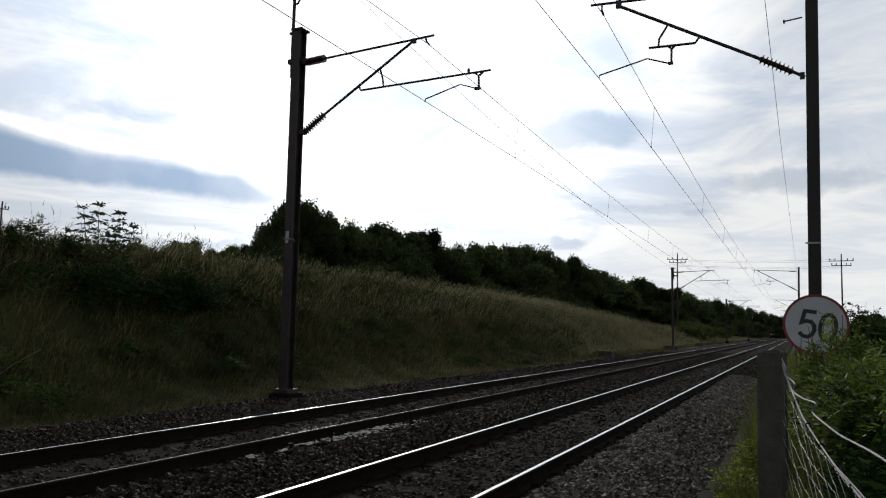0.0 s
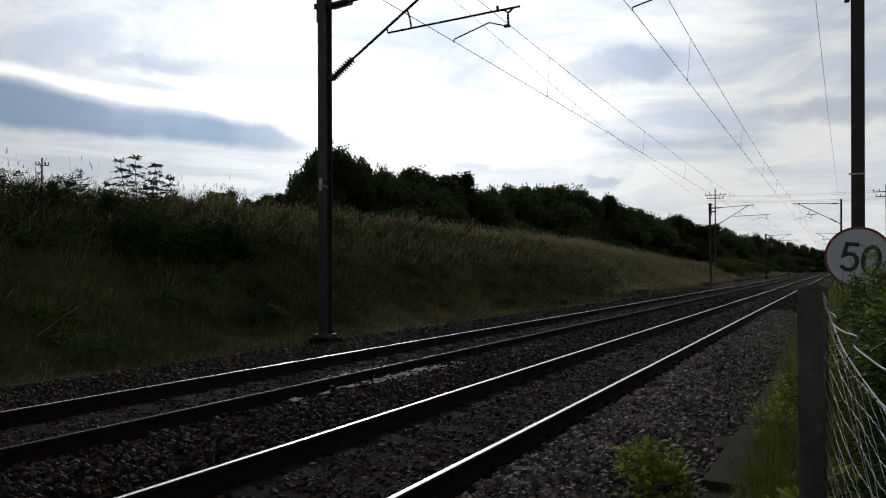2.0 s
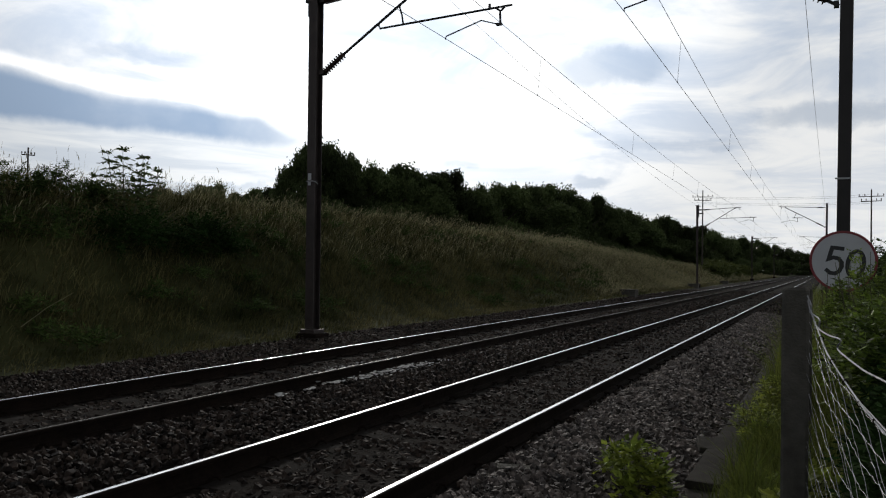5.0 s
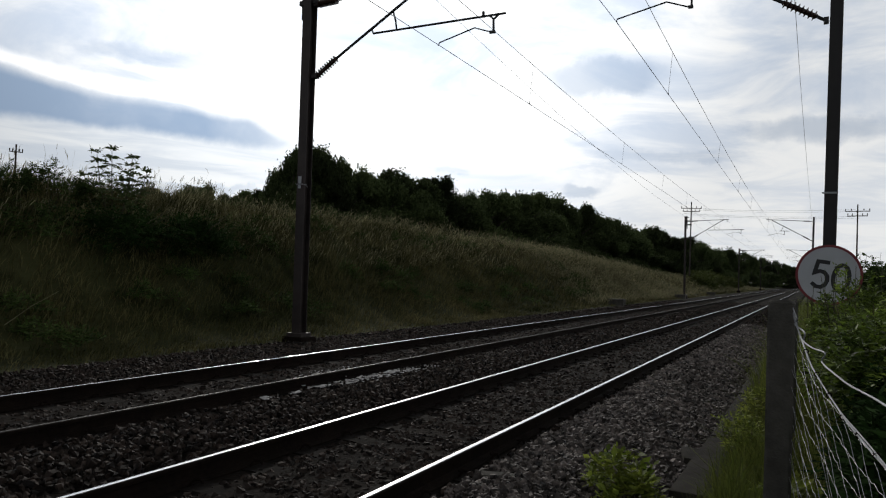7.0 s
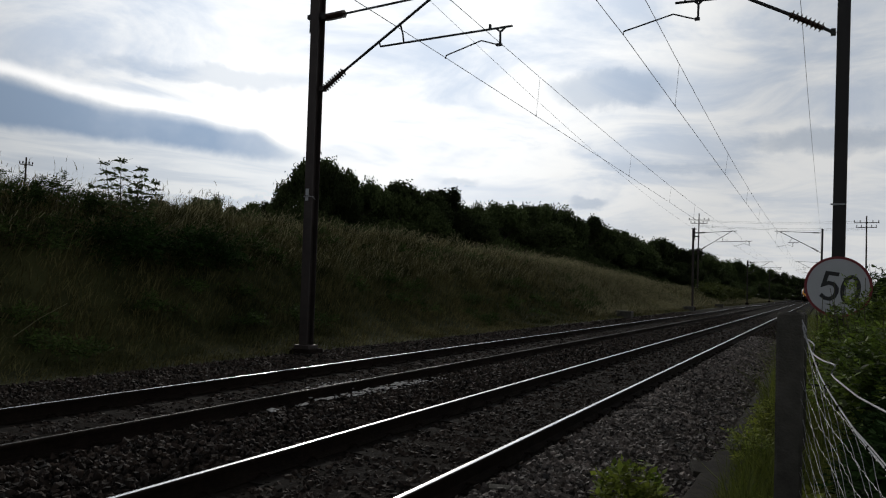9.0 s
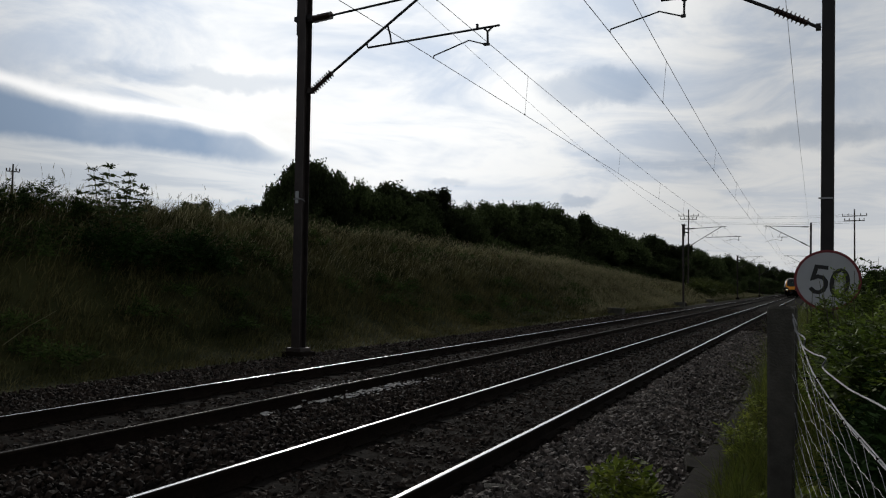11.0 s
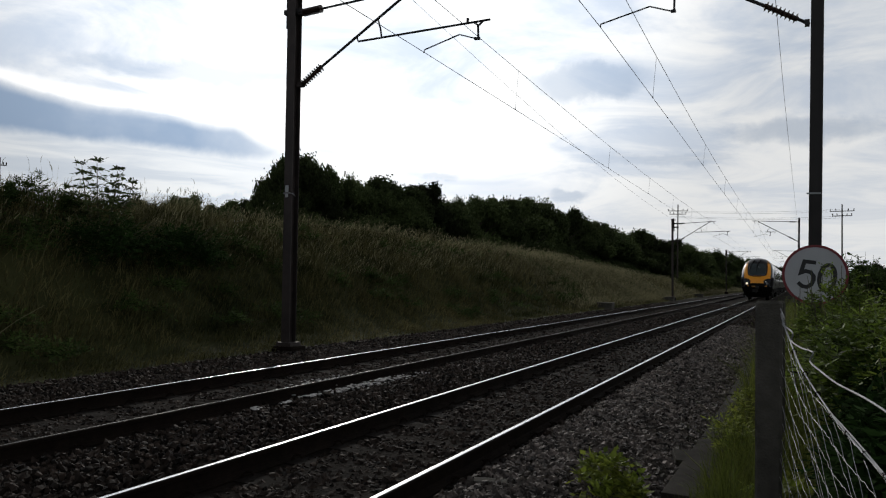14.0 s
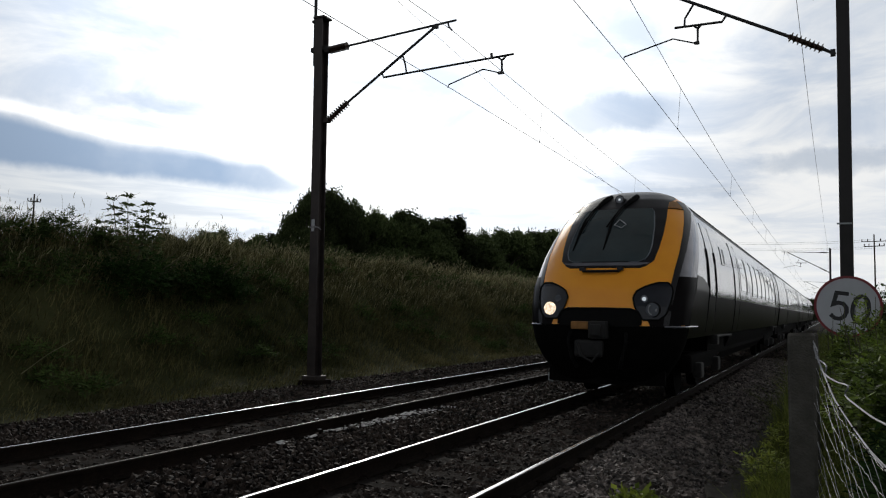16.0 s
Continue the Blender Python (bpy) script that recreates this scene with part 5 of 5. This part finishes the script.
def side_patch(s, y0, y1, z0, z1, off, n=5):
    """A panel on the car side from y0 to y1 and z0 to z1."""
    vs, fs = [], []
    zs = np.linspace(z0, z1, n)
    for o in (off, -0.01):
        for y in (y0, y1):
            for z in zs:
                vs.append((s * (side_x(z) + o), y, float(z)))
    for i in range(n - 1):
        fs += [(i, i + 1, n + i + 1, n + i), (2 * n + i, 3 * n + i, 3 * n + i + 1, 2 * n + i + 1), (i, 2 * n + i, 2 * n + i + 1, i + 1), (n + i, n + i + 1, 3 * n + i + 1, 3 * n + i)]
    fs += [(0, n, 3 * n, 2 * n), (n - 1, 3 * n - 1, 4 * n - 1, 2 * n - 1)]
    return Shape().add(vs, fs)


def make_train():
    tr = thing("train", "high-speed diesel train with yellow nose and silver sides", "train")
    zz = np.concatenate([np.linspace(0.30, 3.3, 44), np.linspace(3.36, 3.79, 16)])
    # front shell, back to where the sides run straight
    vs, fs, c = [], [], 49
    for z in zz:
        w = float(np.interp(z, ZS, WS))
        for k in range(c):
            u = math.sin((k / (c - 1) - 0.5) * math.pi)
            vs.append((u * w, float(nose(u * w, z)), float(z)))
    for i in range(len(zz) - 1):
        for k in range(c - 1):
            q = i * c + k
            fs.append((q, q + 1, q + c + 1, q + c))
    low = [f for f in fs if vs[f[0]][2] < 1.19]
    high = [f for f in fs if vs[f[0]][2] >= 1.19]
    edge = [f for f in high if abs(sum(vs[i][0] for i in f)) / 4 > side_x(vs[f[0]][2]) * 0.975]
    high = [f for f in high if f not in set(edge)]
    part("nose_edge", Shape().add(vs, [f for f in edge if vs[f[0]][2] >= 1.97]), M_SILVER, tr, "silver edge of the nose", smooth=True)
    part("nose_edge", Shape().add(vs, [f for f in edge if vs[f[0]][2] < 1.97]), M_MAROON, tr, "dark edge of the nose", smooth=True)
    head = part("nose_shell", Shape().add(vs, high), M_YELLOW, tr, "bright yellow nose", smooth=True)
    part("nose_skirt", Shape().add(vs, low), M_UNDER, tr, "black lower nose skirt", smooth=True)
    part("roof_hood", nose_patch(rows_from([(2.10, -0.58, 0.58), (2.13, -0.66, 0.66), (2.22, -0.77, 0.77), (2.45, -0.81, 0.81), (2.73, -0.83, 0.83), (3.0, -0.82, 0.82), (3.24, -0.79, 0.79), (3.40, -0.765, 0.765), (3.44, -0.80, 0.80), (3.50, -0.82, 0.82), (3.62, -0.69, 0.69), (3.70, -0.50, 0.50), (3.77, -0.22, 0.22)], 54), 0.008), M_CHARCOAL, tr, "charcoal windscreen surround", smooth=True)
    screen = [(2.20, -0.54, 0.54), (2.25, -0.64, 0.64), (2.37, -0.69, 0.69), (2.51, -0.70, 0.70), (2.87, -0.67, 0.67), (3.16, -0.61, 0.61), (3.23, -0.56, 0.56)]
    glass = part("windscreen", nose_patch(rows_from(screen, 26), 0.014), M_SCREEN, tr, "dark glass windscreen", smooth=True)

    def on_nose(x, z, off):
        return (x, float(nose(x, z)) - off, z)

    rim = [on_nose(b, z, 0.022) for z, a, b in rows_from(screen, 20)] + [on_nose(a, z, 0.022) for z, a, b in rows_from(screen, 20)[::-1]]
    part("windscreen_rim", Shape().tube(rim + rim[:1], 0.011, 5), M_SEAL, glass, "thin grey-blue seal round the glass", smooth=True)
    part("windscreen_sill", nose_patch(rows_from([(2.125, -0.52, 0.52), (2.15, -0.68, 0.68), (2.175, -0.70, 0.70)], 5), 0.026), M_SILVER, tr, "pale sill below the windscreen")
    part("hand_rail", Shape().tube([on_nose(-0.34, 2.08, -0.02), on_nose(-0.32, 2.05, 0.06), on_nose(0, 2.045, 0.075), on_nose(0.27, 2.05, 0.06), on_nose(0.29, 2.08, -0.02)], 0.024, 6).box(-0.38, 0.26, 2.06, -0.29, 0.45, 2.12).box(0.24, 0.26, 2.06, 0.33, 0.45, 2.12), M_CHARCOAL, tr)
    for s, mat in ((-1, M_LAMP), (1, M_LENS)):
        rows = rows_from([(1.30, 0.70 * s, 0.92 * s), (1.38, 0.62 * s, 1.02 * s), (1.54, 0.55 * s, 1.07 * s), (1.64, 0.53 * s, 1.09 * s), (1.74, 0.58 * s, 1.10 * s), (1.82, 0.72 * s, 1.08 * s), (1.87, 0.88 * s, 1.02 * s)], 18)
        if s < 0:
            rows = [(z, b, a) for z, a, b in rows]
        pod = part("headlight_pod", nose_patch(rows, 0.010, 14), M_POD, tr, "dark glossy headlight cluster")
        edge = [on_nose(b, z, 0.018) for z, a, b in rows] + [on_nose(a, z, 0.018) for z, a, b in rows[::-1]]
        part("pod_seal", Shape().tube(edge + edge[:1], 0.013, 5), M_RUBBER, pod)
        x = 0.83 * s
        y = float(nose(x, 1.455))
        part("bezel", Shape().disc((x, 1.455), 0.118, y - 0.035, y + 0.03, 24), M_RUBBER, pod)
        part("headlight", Shape().disc((x, 1.455), 0.102, y - 0.05, y - 0.03, 24), mat, pod, "lit round headlight" if s < 0 else "round headlight")
        if s > 0:
            # crescent highlight on the lens, put in as bright metal tubes
            part("reflector", Shape().tube([(x + 0.06 * math.cos(a), y - 0.055, 1.455 + 0.075 * math.sin(a)) for a in np.linspace(2.0, 4.6, 12)], 0.010, 5).tube([(x + 0.055, y - 0.055, 1.43), (x + 0.07, y - 0.055, 1.47)], 0.014, 5), M_GREY_METAL, pod, "bright crescent highlight shaped on the lens")
        x2 = 0.70 * s
        y2 = float(nose(x2, 1.615))
        part("marker_light", Shape().disc((x2, 1.615), 0.058, y2 - 0.03, y2 + 0.03, 18), M_LENS, pod)
        if s > 0:
            part("bulb", Shape().disc((x2, 1.615), 0.032, y2 - 0.038, y2 - 0.028, 14), M_MARKER, pod, "small lit bulb")
        # dark corner under the pod, so that only a narrow yellow leg is left beside the opening
        rows = rows_from([(1.20, 0.80 * s, 1.22 * s), (1.29, 0.76 * s, 1.20 * s), (1.36, 0.98 * s, 1.19 * s), (1.60, 1.08 * s, 1.2 * s)], 10)
        part("lower_corner", nose_patch([(z, min(a, b), max(a, b)) for z, a, b in rows], 0.006, 10), M_MAROON, tr, "black corner below the headlights", smooth=True)
        # seam across the head of the yellow pillar
        rows = rows_from([(3.245, 0.785 * s, 1.05 * s), (3.262, 0.785 * s, 1.05 * s)], 2)
        part("panel_seam", nose_patch([(z, min(a, b), max(a, b)) for z, a, b in rows], 0.004, 8), M_RUBBER, tr)
        # shade on the turning surface is put in as a darker yellow
        rows = rows_from([(3.275, 0.785 * s, 1.04 * s), (3.35, 0.775 * s, 0.99 * s), (3.43, 0.77 * s, 0.91 * s)], 6)
        part("pillar_head", nose_patch([(z, min(a, b), max(a, b)) for z, a, b in rows], 0.004, 8), M_DULL_YELLOW, tr, "yellow panel over the pillar, darkened as painted shade", smooth=True)
    y = float(nose(0, 3.45))
    part("lamp_housing", Shape().disc((-0.05, 3.45), 0.085, y - 0.09, y + 0.05, 24), M_CHARCOAL, tr)
    top = part("top_light", Shape().disc((-0.05, 3.45), 0.066, y - 0.105, y - 0.085, 20), M_LENS, tr, "small round lamp above the windscreen")
    part("bulb", Shape().disc((-0.05, 3.45), 0.022, y - 0.112, y - 0.10, 12), M_MARKER, top, "small lit bulb")
    # wipers parked at a slant: a motor box, twin arms and a blade each
    for (mx, mz), (kx, kz), (ex, ez), (bx, bz), (tx, tz) in (((-0.27, 3.54), (-0.47, 3.21), (-0.57, 2.80), (-0.56, 3.08), (-0.61, 2.43)), ((0.22, 3.52), (0.05, 3.24), (-0.09, 2.87), (-0.04, 3.08), (-0.07, 2.43))):
        wiper = part("wiper", Shape().tube([on_nose(mx + (kx - mx) * q, mz + (kz - mz) * q, 0.05) for q in np.linspace(0, 0.75, 5)], [0.05, 0.055, 0.05, 0.045, 0.03], 8), M_RUBBER, tr, "black wiper with its motor box")
        for d in (-0.022, 0.022):
            pts = [on_nose(mx + (kx - mx) * q + d, mz + (kz - mz) * q, 0.075) for q in (0.1, 0.5)] + [on_nose(kx + (ex - kx) * q + d, kz + (ez - kz) * q, 0.06) for q in (0, 0.5, 1.0)]
            part("wiper_arm", Shape().tube(pts, 0.013, 5), M_RUBBER, wiper)
        part("wiper_blade", Shape().tube([on_nose(bx + (tx - bx) * q, bz + (tz - bz) * q, 0.035) for q in np.linspace(0, 1, 8)], [0.010, 0.020, 0.024, 0.024, 0.022, 0.018, 0.014, 0.008], 5), M_RUBBER, wiper)
    part("wiper_linkage", Shape().tube([on_nose(x, z, 0.05) for x, z in ((0.08, 3.01), (0.21, 2.91), (0.15, 2.84), (0.01, 2.90), (0.08, 3.01))], 0.011, 5), M_GREY_METAL, tr, "small bright diamond-shaped frame")
    # coupler opening and bumper
    for s in (-1, 1):
        inner = [(1.22, 0.98), (1.8, 1.05), (1.97, 1.07), (2.35, 1.105), (2.7, 1.10), (3.0, 1.07), (3.25, 1.005), (3.45, 0.845)]
        rows = rows_from([(z, s * x, s * min(x + 0.085, side_x(z) - 0.01)) for z, x in inner], 22)
        part("corner_stripe", nose_patch([(z, min(a, b), max(a, b)) for z, a, b in rows], 0.006, 6), M_CHARCOAL, tr, "charcoal stripe edging the yellow nose", smooth=True)
        rows = rows_from([(z, s * min(x + 0.08, side_x(z) - 0.012), s * (side_x(z) - 0.002)) for z, x in inner[2:]], 16)
        part("corner_panel", nose_patch([(z, min(a, b), max(a, b)) for z, a, b in rows], 0.005, 6), M_SILVER, tr, "silver panel behind the stripe", smooth=True)
        rows = rows_from([(z, s * (x + 0.08), s * (side_x(z) - 0.002)) for z, x in inner[:3]], 14)
        part("corner_panel", nose_patch([(z, min(a, b), max(a, b)) for z, a, b in rows], 0.007, 6), M_MAROON, tr, "dark lower corner behind the yellow", smooth=True)
    part("coupler_opening", nose_patch(rows_from([(1.19, -0.64, 0.64), (1.32, -0.66, 0.66), (1.41, -0.62, 0.62), (1.455, -0.50, 0.50)], 8), 0.012), M_RUBBER, tr, "black coupler opening")
    part("opening_lip", Shape().tube([on_nose(x, z, 0.02) for x, z in ((-0.66, 1.22), (-0.665, 1.33), (-0.62, 1.42), (-0.50, 1.46), (0, 1.465), (0.50, 1.46), (0.62, 1.42), (0.665, 1.33), (0.66, 1.22))], 0.018, 6), M_RUBBER, tr)
    part("coupler", Shape().box(-0.12, -0.16, 1.0, 0.17, 0.25, 1.27, 0.03).box(-0.08, -0.22, 1.05, 0.10, -0.15, 1.22, 0.02), M_COUPLER, tr, "dusty grey coupler head")
    part("coupler_cover", Shape().box(-0.42, -0.08, 1.14, -0.13, 0.02, 1.26, 0.02), M_DULL_YELLOW, tr, "dull yellow cover plate")
    part("coupler_bracket", Shape().box(-0.36, -0.10, 0.72, 0.10, 0.02, 0.98, 0.05).tube([(-0.30, -0.12, 0.95), (-0.22, -0.16, 0.74), (-0.05, -0.16, 0.66), (0.06, -0.12, 0.80)], 0.022, 6), M_COUPLER, tr)
    for s in (-1, 1):
        part("brake_hose", Shape().tube([(s * 0.45, 0.0, 1.10), (s * 0.46, -0.07, 0.95), (s * 0.40, -0.08, 0.70), (s * 0.34, 0.02, 0.56)], 0.028, 7), M_RUBBER, tr)
        # ledge on the bumper, running round the corner onto the side
        pts = [on_nose(s * x, 1.2, 0.012) for x in np.linspace(1.0, 1.29, 10)] + [(s * 1.312, 0.85, 1.2), (s * 1.315, 1.3, 1.2)]
        # silver colour puts the skylight highlight on the lip
        part("bumper_ledge", Shape().tube(pts, 0.017, 6), M_SILVER, tr, "narrow bumper ledge, coloured silver for its skylight gleam")
    part("snow_plough", Shape().add([(-0.95, 0.42, 0.30), (0, 0.20, 0.30), (0.95, 0.42, 0.30), (-0.95, 0.46, 0.52), (0, 0.26, 0.52), (0.95, 0.46, 0.52), (-0.95, 0.55, 0.30), (0.95, 0.55, 0.30), (-0.95, 0.55, 0.52), (0.95, 0.55, 0.52)], [(0, 1, 4, 3), (1, 2, 5, 4), (3, 4, 5, 9, 8), (0, 6, 7, 2, 1), (0, 3, 8, 6), (2, 7, 9, 5), (6, 8, 9, 7)]), M_UNDER, tr, "black plough plate under the nose")
    # thin pale bar stands for a glint of light on the plough
    part("plough_edge", Shape().tube([(-0.955, 0.44, 0.42), (-0.95, 0.42, 0.30), (-0.86, 0.39, 0.285)], 0.012, 5), M_GREY_METAL, tr, "pale glint modelled along the plough's left corner")
    # cars
    total = 4
    for n in range(total):
        y0 = 0.0 if n == 0 else n * (CAR + GAP)
        a, b = (3.5 if n == 0 else y0), y0 + CAR
        car = new("coach")
        car.parent = tr
        # sides by colour bands
        for s in (-1, 1):
            part("lower_side", side_patch(s, a, b, 1.02, 1.72, 0.0, 8), M_MAROON, car, "dark maroon lower side", smooth=True)
            part("upper_side", side_patch(s, a, b, 1.724, 3.20, 0.0, 12), M_SILVER, car, "silver upper side", smooth=True)
        roof = Shape()
        prof = [(x, z) for z, x in zip(np.linspace(3.2, 3.79, 14), [float(np.interp(q, ZS, WS)) for q in np.linspace(3.2, 3.79, 14)])]
        prof = prof + [(-x, z) for x, z in prof[::-1]]
        part("roof", roof.sweep(prof, a, b), M_ROOF, car, "grey rounded roof", smooth=True)
        if n == 0:
            for s in (-1, 1):
                for nm, mt, za, zb, lb in (("cab_lower_side", M_MAROON, 1.02, 1.72, "dark maroon lower cab side"), ("cab_upper_side", M_SILVER, 1.724, 3.2, "silver cab side"), ("cab_roof", M_ROOF, 3.2, 3.79, "grey cab roof")):
                    zz2 = np.linspace(za, zb, 16)
                    vs2 = [(s * side_x(z), y, float(z)) for z in zz2 for y in (float(nose(side_x(z), z)) - 0.02, 3.52)]
                    part(nm, Shape().add(vs2, [(2 * i, 2 * i + 1, 2 * i + 3, 2 * i + 2) for i in range(15)]), mt, car, lb, smooth=True)
                part("cab_door", side_patch(s, 2.46, 3.30, 1.73, 3.05, 0.006, 8), M_SILVER, car, smooth=True)
                part("cab_door_foot", side_patch(s, 2.46, 3.30, 1.1, 1.726, 0.006, 5), M_MAROON, car, "dark maroon foot of the cab door")
                for yy in (2.38, 3.34):
                    part("door_rail", side_patch(s, yy, yy + 0.07, 1.70, 2.56, 0.022, 6), M_RUBBER, car, "black upright grab rail")
                    part("door_seam", side_patch(s, yy + 0.02, yy + 0.04, 1.1, 3.05, 0.010, 6), M_RUBBER, car)
                part("cab_window", side_patch(s, 4.53, 5.05, 2.40, 2.78, 0.012, 4), M_SCREEN, car, "small dark cab window")
                part("window_blind", side_patch(s, 4.80, 5.02, 2.43, 2.75, 0.016, 4), M_SHED, car, "pale panel in the cab window")
                part("cantrail", side_patch(s, 2.6, b, 3.33, 3.38, 0.010, 3), M_RUBBER, car)
                # the dark lower colour sweeps up behind the headlights
                ys2 = np.linspace(0.0, 2.7, 19)
                tops = np.interp(ys2, [0.0, 0.9, 1.75, 2.2, 2.5, 2.7], [1.99, 2.03, 2.0, 1.92, 1.80, 1.73])
                vs2 = []
                for y2, zt in zip(ys2, tops):
                    for q in np.linspace(0, 1, 8):
                        z = 1.70 + (zt - 1.70) * q
                        vs2.append((s * (side_x(z) + 0.007), max(float(y2), float(nose(side_x(z), z)) - 0.03), float(z)))
                part("dark_sweep", Shape().add(vs2, [(8 * i + k, 8 * i + k + 1, 8 * i + k + 9, 8 * i + k + 8) for i in range(18) for k in range(7)]), M_MAROON, car, "dark paint sweeping up behind the headlights", smooth=True)
        floor = Shape().box(-1.12, a + 0.3, 0.62, 1.12, b, 1.03)
        part("underframe", floor, M_UNDER, car)
        part("end_wall", Shape().box(-1.0, b - 0.06, 0.95, 1.0, b - 0.01, 3.4), M_UNDER, car)
        part("end_wall", Shape().box(-1.0, a + 0.02, 0.95, 1.0, a + 0.07, 3.3), M_UNDER, car)
        for s in (-1, 1):
            part("valance", side_patch(s, a + 3.0 if n == 0 else a + 5.6, b - 5.4, 0.40, 1.016, -0.02, 5), M_UNDER, car)
            doors = (6.62, 20.9)
            for dy in doors:
                part("door", side_patch(s, y0 + dy, y0 + dy + 0.95, 1.73, 3.05, 0.008, 8), M_SILVER, car, smooth=True)
                part("door_foot", side_patch(s, y0 + dy, y0 + dy + 0.95, 1.05, 1.726, 0.008, 5), M_MAROON, car, "dark maroon foot of the door")
                for e in (0, 0.95):
                    part("door_seam", side_patch(s, y0 + dy + e - 0.025, y0 + dy + e + 0.025, 1.05, 3.05, 0.014, 6), M_RUBBER, car)
            for k in range(8):
                wy = y0 + 8.0 + k * 1.58
                part("window", side_patch(s, wy, wy + 1.22, 1.98, 2.78, 0.007, 5), M_SIDE_GLASS, car, "dark tinted window reflecting the sky", smooth=True)
                part("window_post", side_patch(s, wy + 1.27, wy + 1.36, 1.90, 2.84, 0.010, 5), M_RUBBER, car, "narrow black upright between windows")
        for by in (y0 + 3.4, y0 + 19.4):
            bog = part("bogie", Shape().box(-1.15, by - 1.7, 0.42, -0.95, by + 1.7, 0.72, 0.05).box(0.95, by - 1.7, 0.42, 1.15, by + 1.7, 0.72, 0.05).box(-1.0, by - 0.3, 0.4, 1.0, by + 0.3, 0.7, 0.05), M_UNDER, tr)
            for wy in (by - 1.12, by + 1.12):
                ws = Shape()
                for s in (-1, 1):
                    seg = 28
                    for xa, xb, r in ((0.68, 0.82, 0.40), (0.655, 0.685, 0.43)):
                        vs3 = [(s * xx, wy + r * math.cos(q), 0.405 + r * math.sin(q) * (0.4 / r if r > 0.405 else 1)) for xx in (xa, xb) for q in [i * math.tau / seg for i in range(seg)]]
                        ws.add(vs3, [(i, (i + 1) % seg, seg + (i + 1) % seg, seg + i) for i in range(seg)] + [tuple(range(seg)), tuple(range(seg, 2 * seg))])
                ws.tube([(-0.7, wy, 0.405), (0.7, wy, 0.405)], 0.08, 8)
                part("wheelset", ws, M_UNDER, bog)
                for s in (-1, 1):
                    part("axlebox", Shape().box(min(s * 1.10, s * 1.26), wy - 0.16, 0.32, max(s * 1.10, s * 1.26), wy + 0.16, 0.58, 0.04), M_COUPLER, bog)
            for s in (-1, 1):
                part("damper", Shape().tube([(s * 1.24, by + 0.5, 0.98), (s * 1.26, by + 1.2, 0.99), (s * 1.27, by + 3.0, 0.97)], 0.030, 7).box(min(s * 1.18, s * 1.32), by + 0.38, 0.84, max(s * 1.18, s * 1.32), by + 0.62, 1.02, 0.02), M_COUPLER, bog, "grey yaw damper with its bracket")
        if n < total - 1:
            part("gangway", Shape().box(-0.95, b - 0.01, 0.9, 0.95, b + GAP + 0.02, 3.45, 0.05), M_RUBBER, car, "black rubber gangway")
    for o in tr.children_recursive:
        if o.type == "MESH":
            # the roof curves in flatter above the waist
            for v in o.data.vertices:
                z = v.co.z * 1.035
                v.co.z = z if z < 2.28 else 2.28 + (z - 2.28) * 0.93
    return tr


train = make_train()


# ---------- what moves ----------
def motions():
    walk(train, [(t, pose(XN - 0.03, 11.85 + 30.0 * (16.0 - t), 0.0)) for t in (0.0, 4.0, 8.0, 12.0, 16.0)])

    # the weed in the ballast bends in the wind
    sway = ((0.0, 8), (1.0, 12), (1.5, 10), (2.5, -4), (3.5, 12), (5.0, 10), (7.5, -2), (8.5, -6), (9.0, -5), (11.5, 2), (12.5, 12), (13.5, 14), (14.5, 18), (15.5, 20), (16.0, 20))
    walk(swaying, [(t, pose(-1.26, 5.70, 0.0, -0.4 * a, a, 0)) for t, a in sway])


motions()
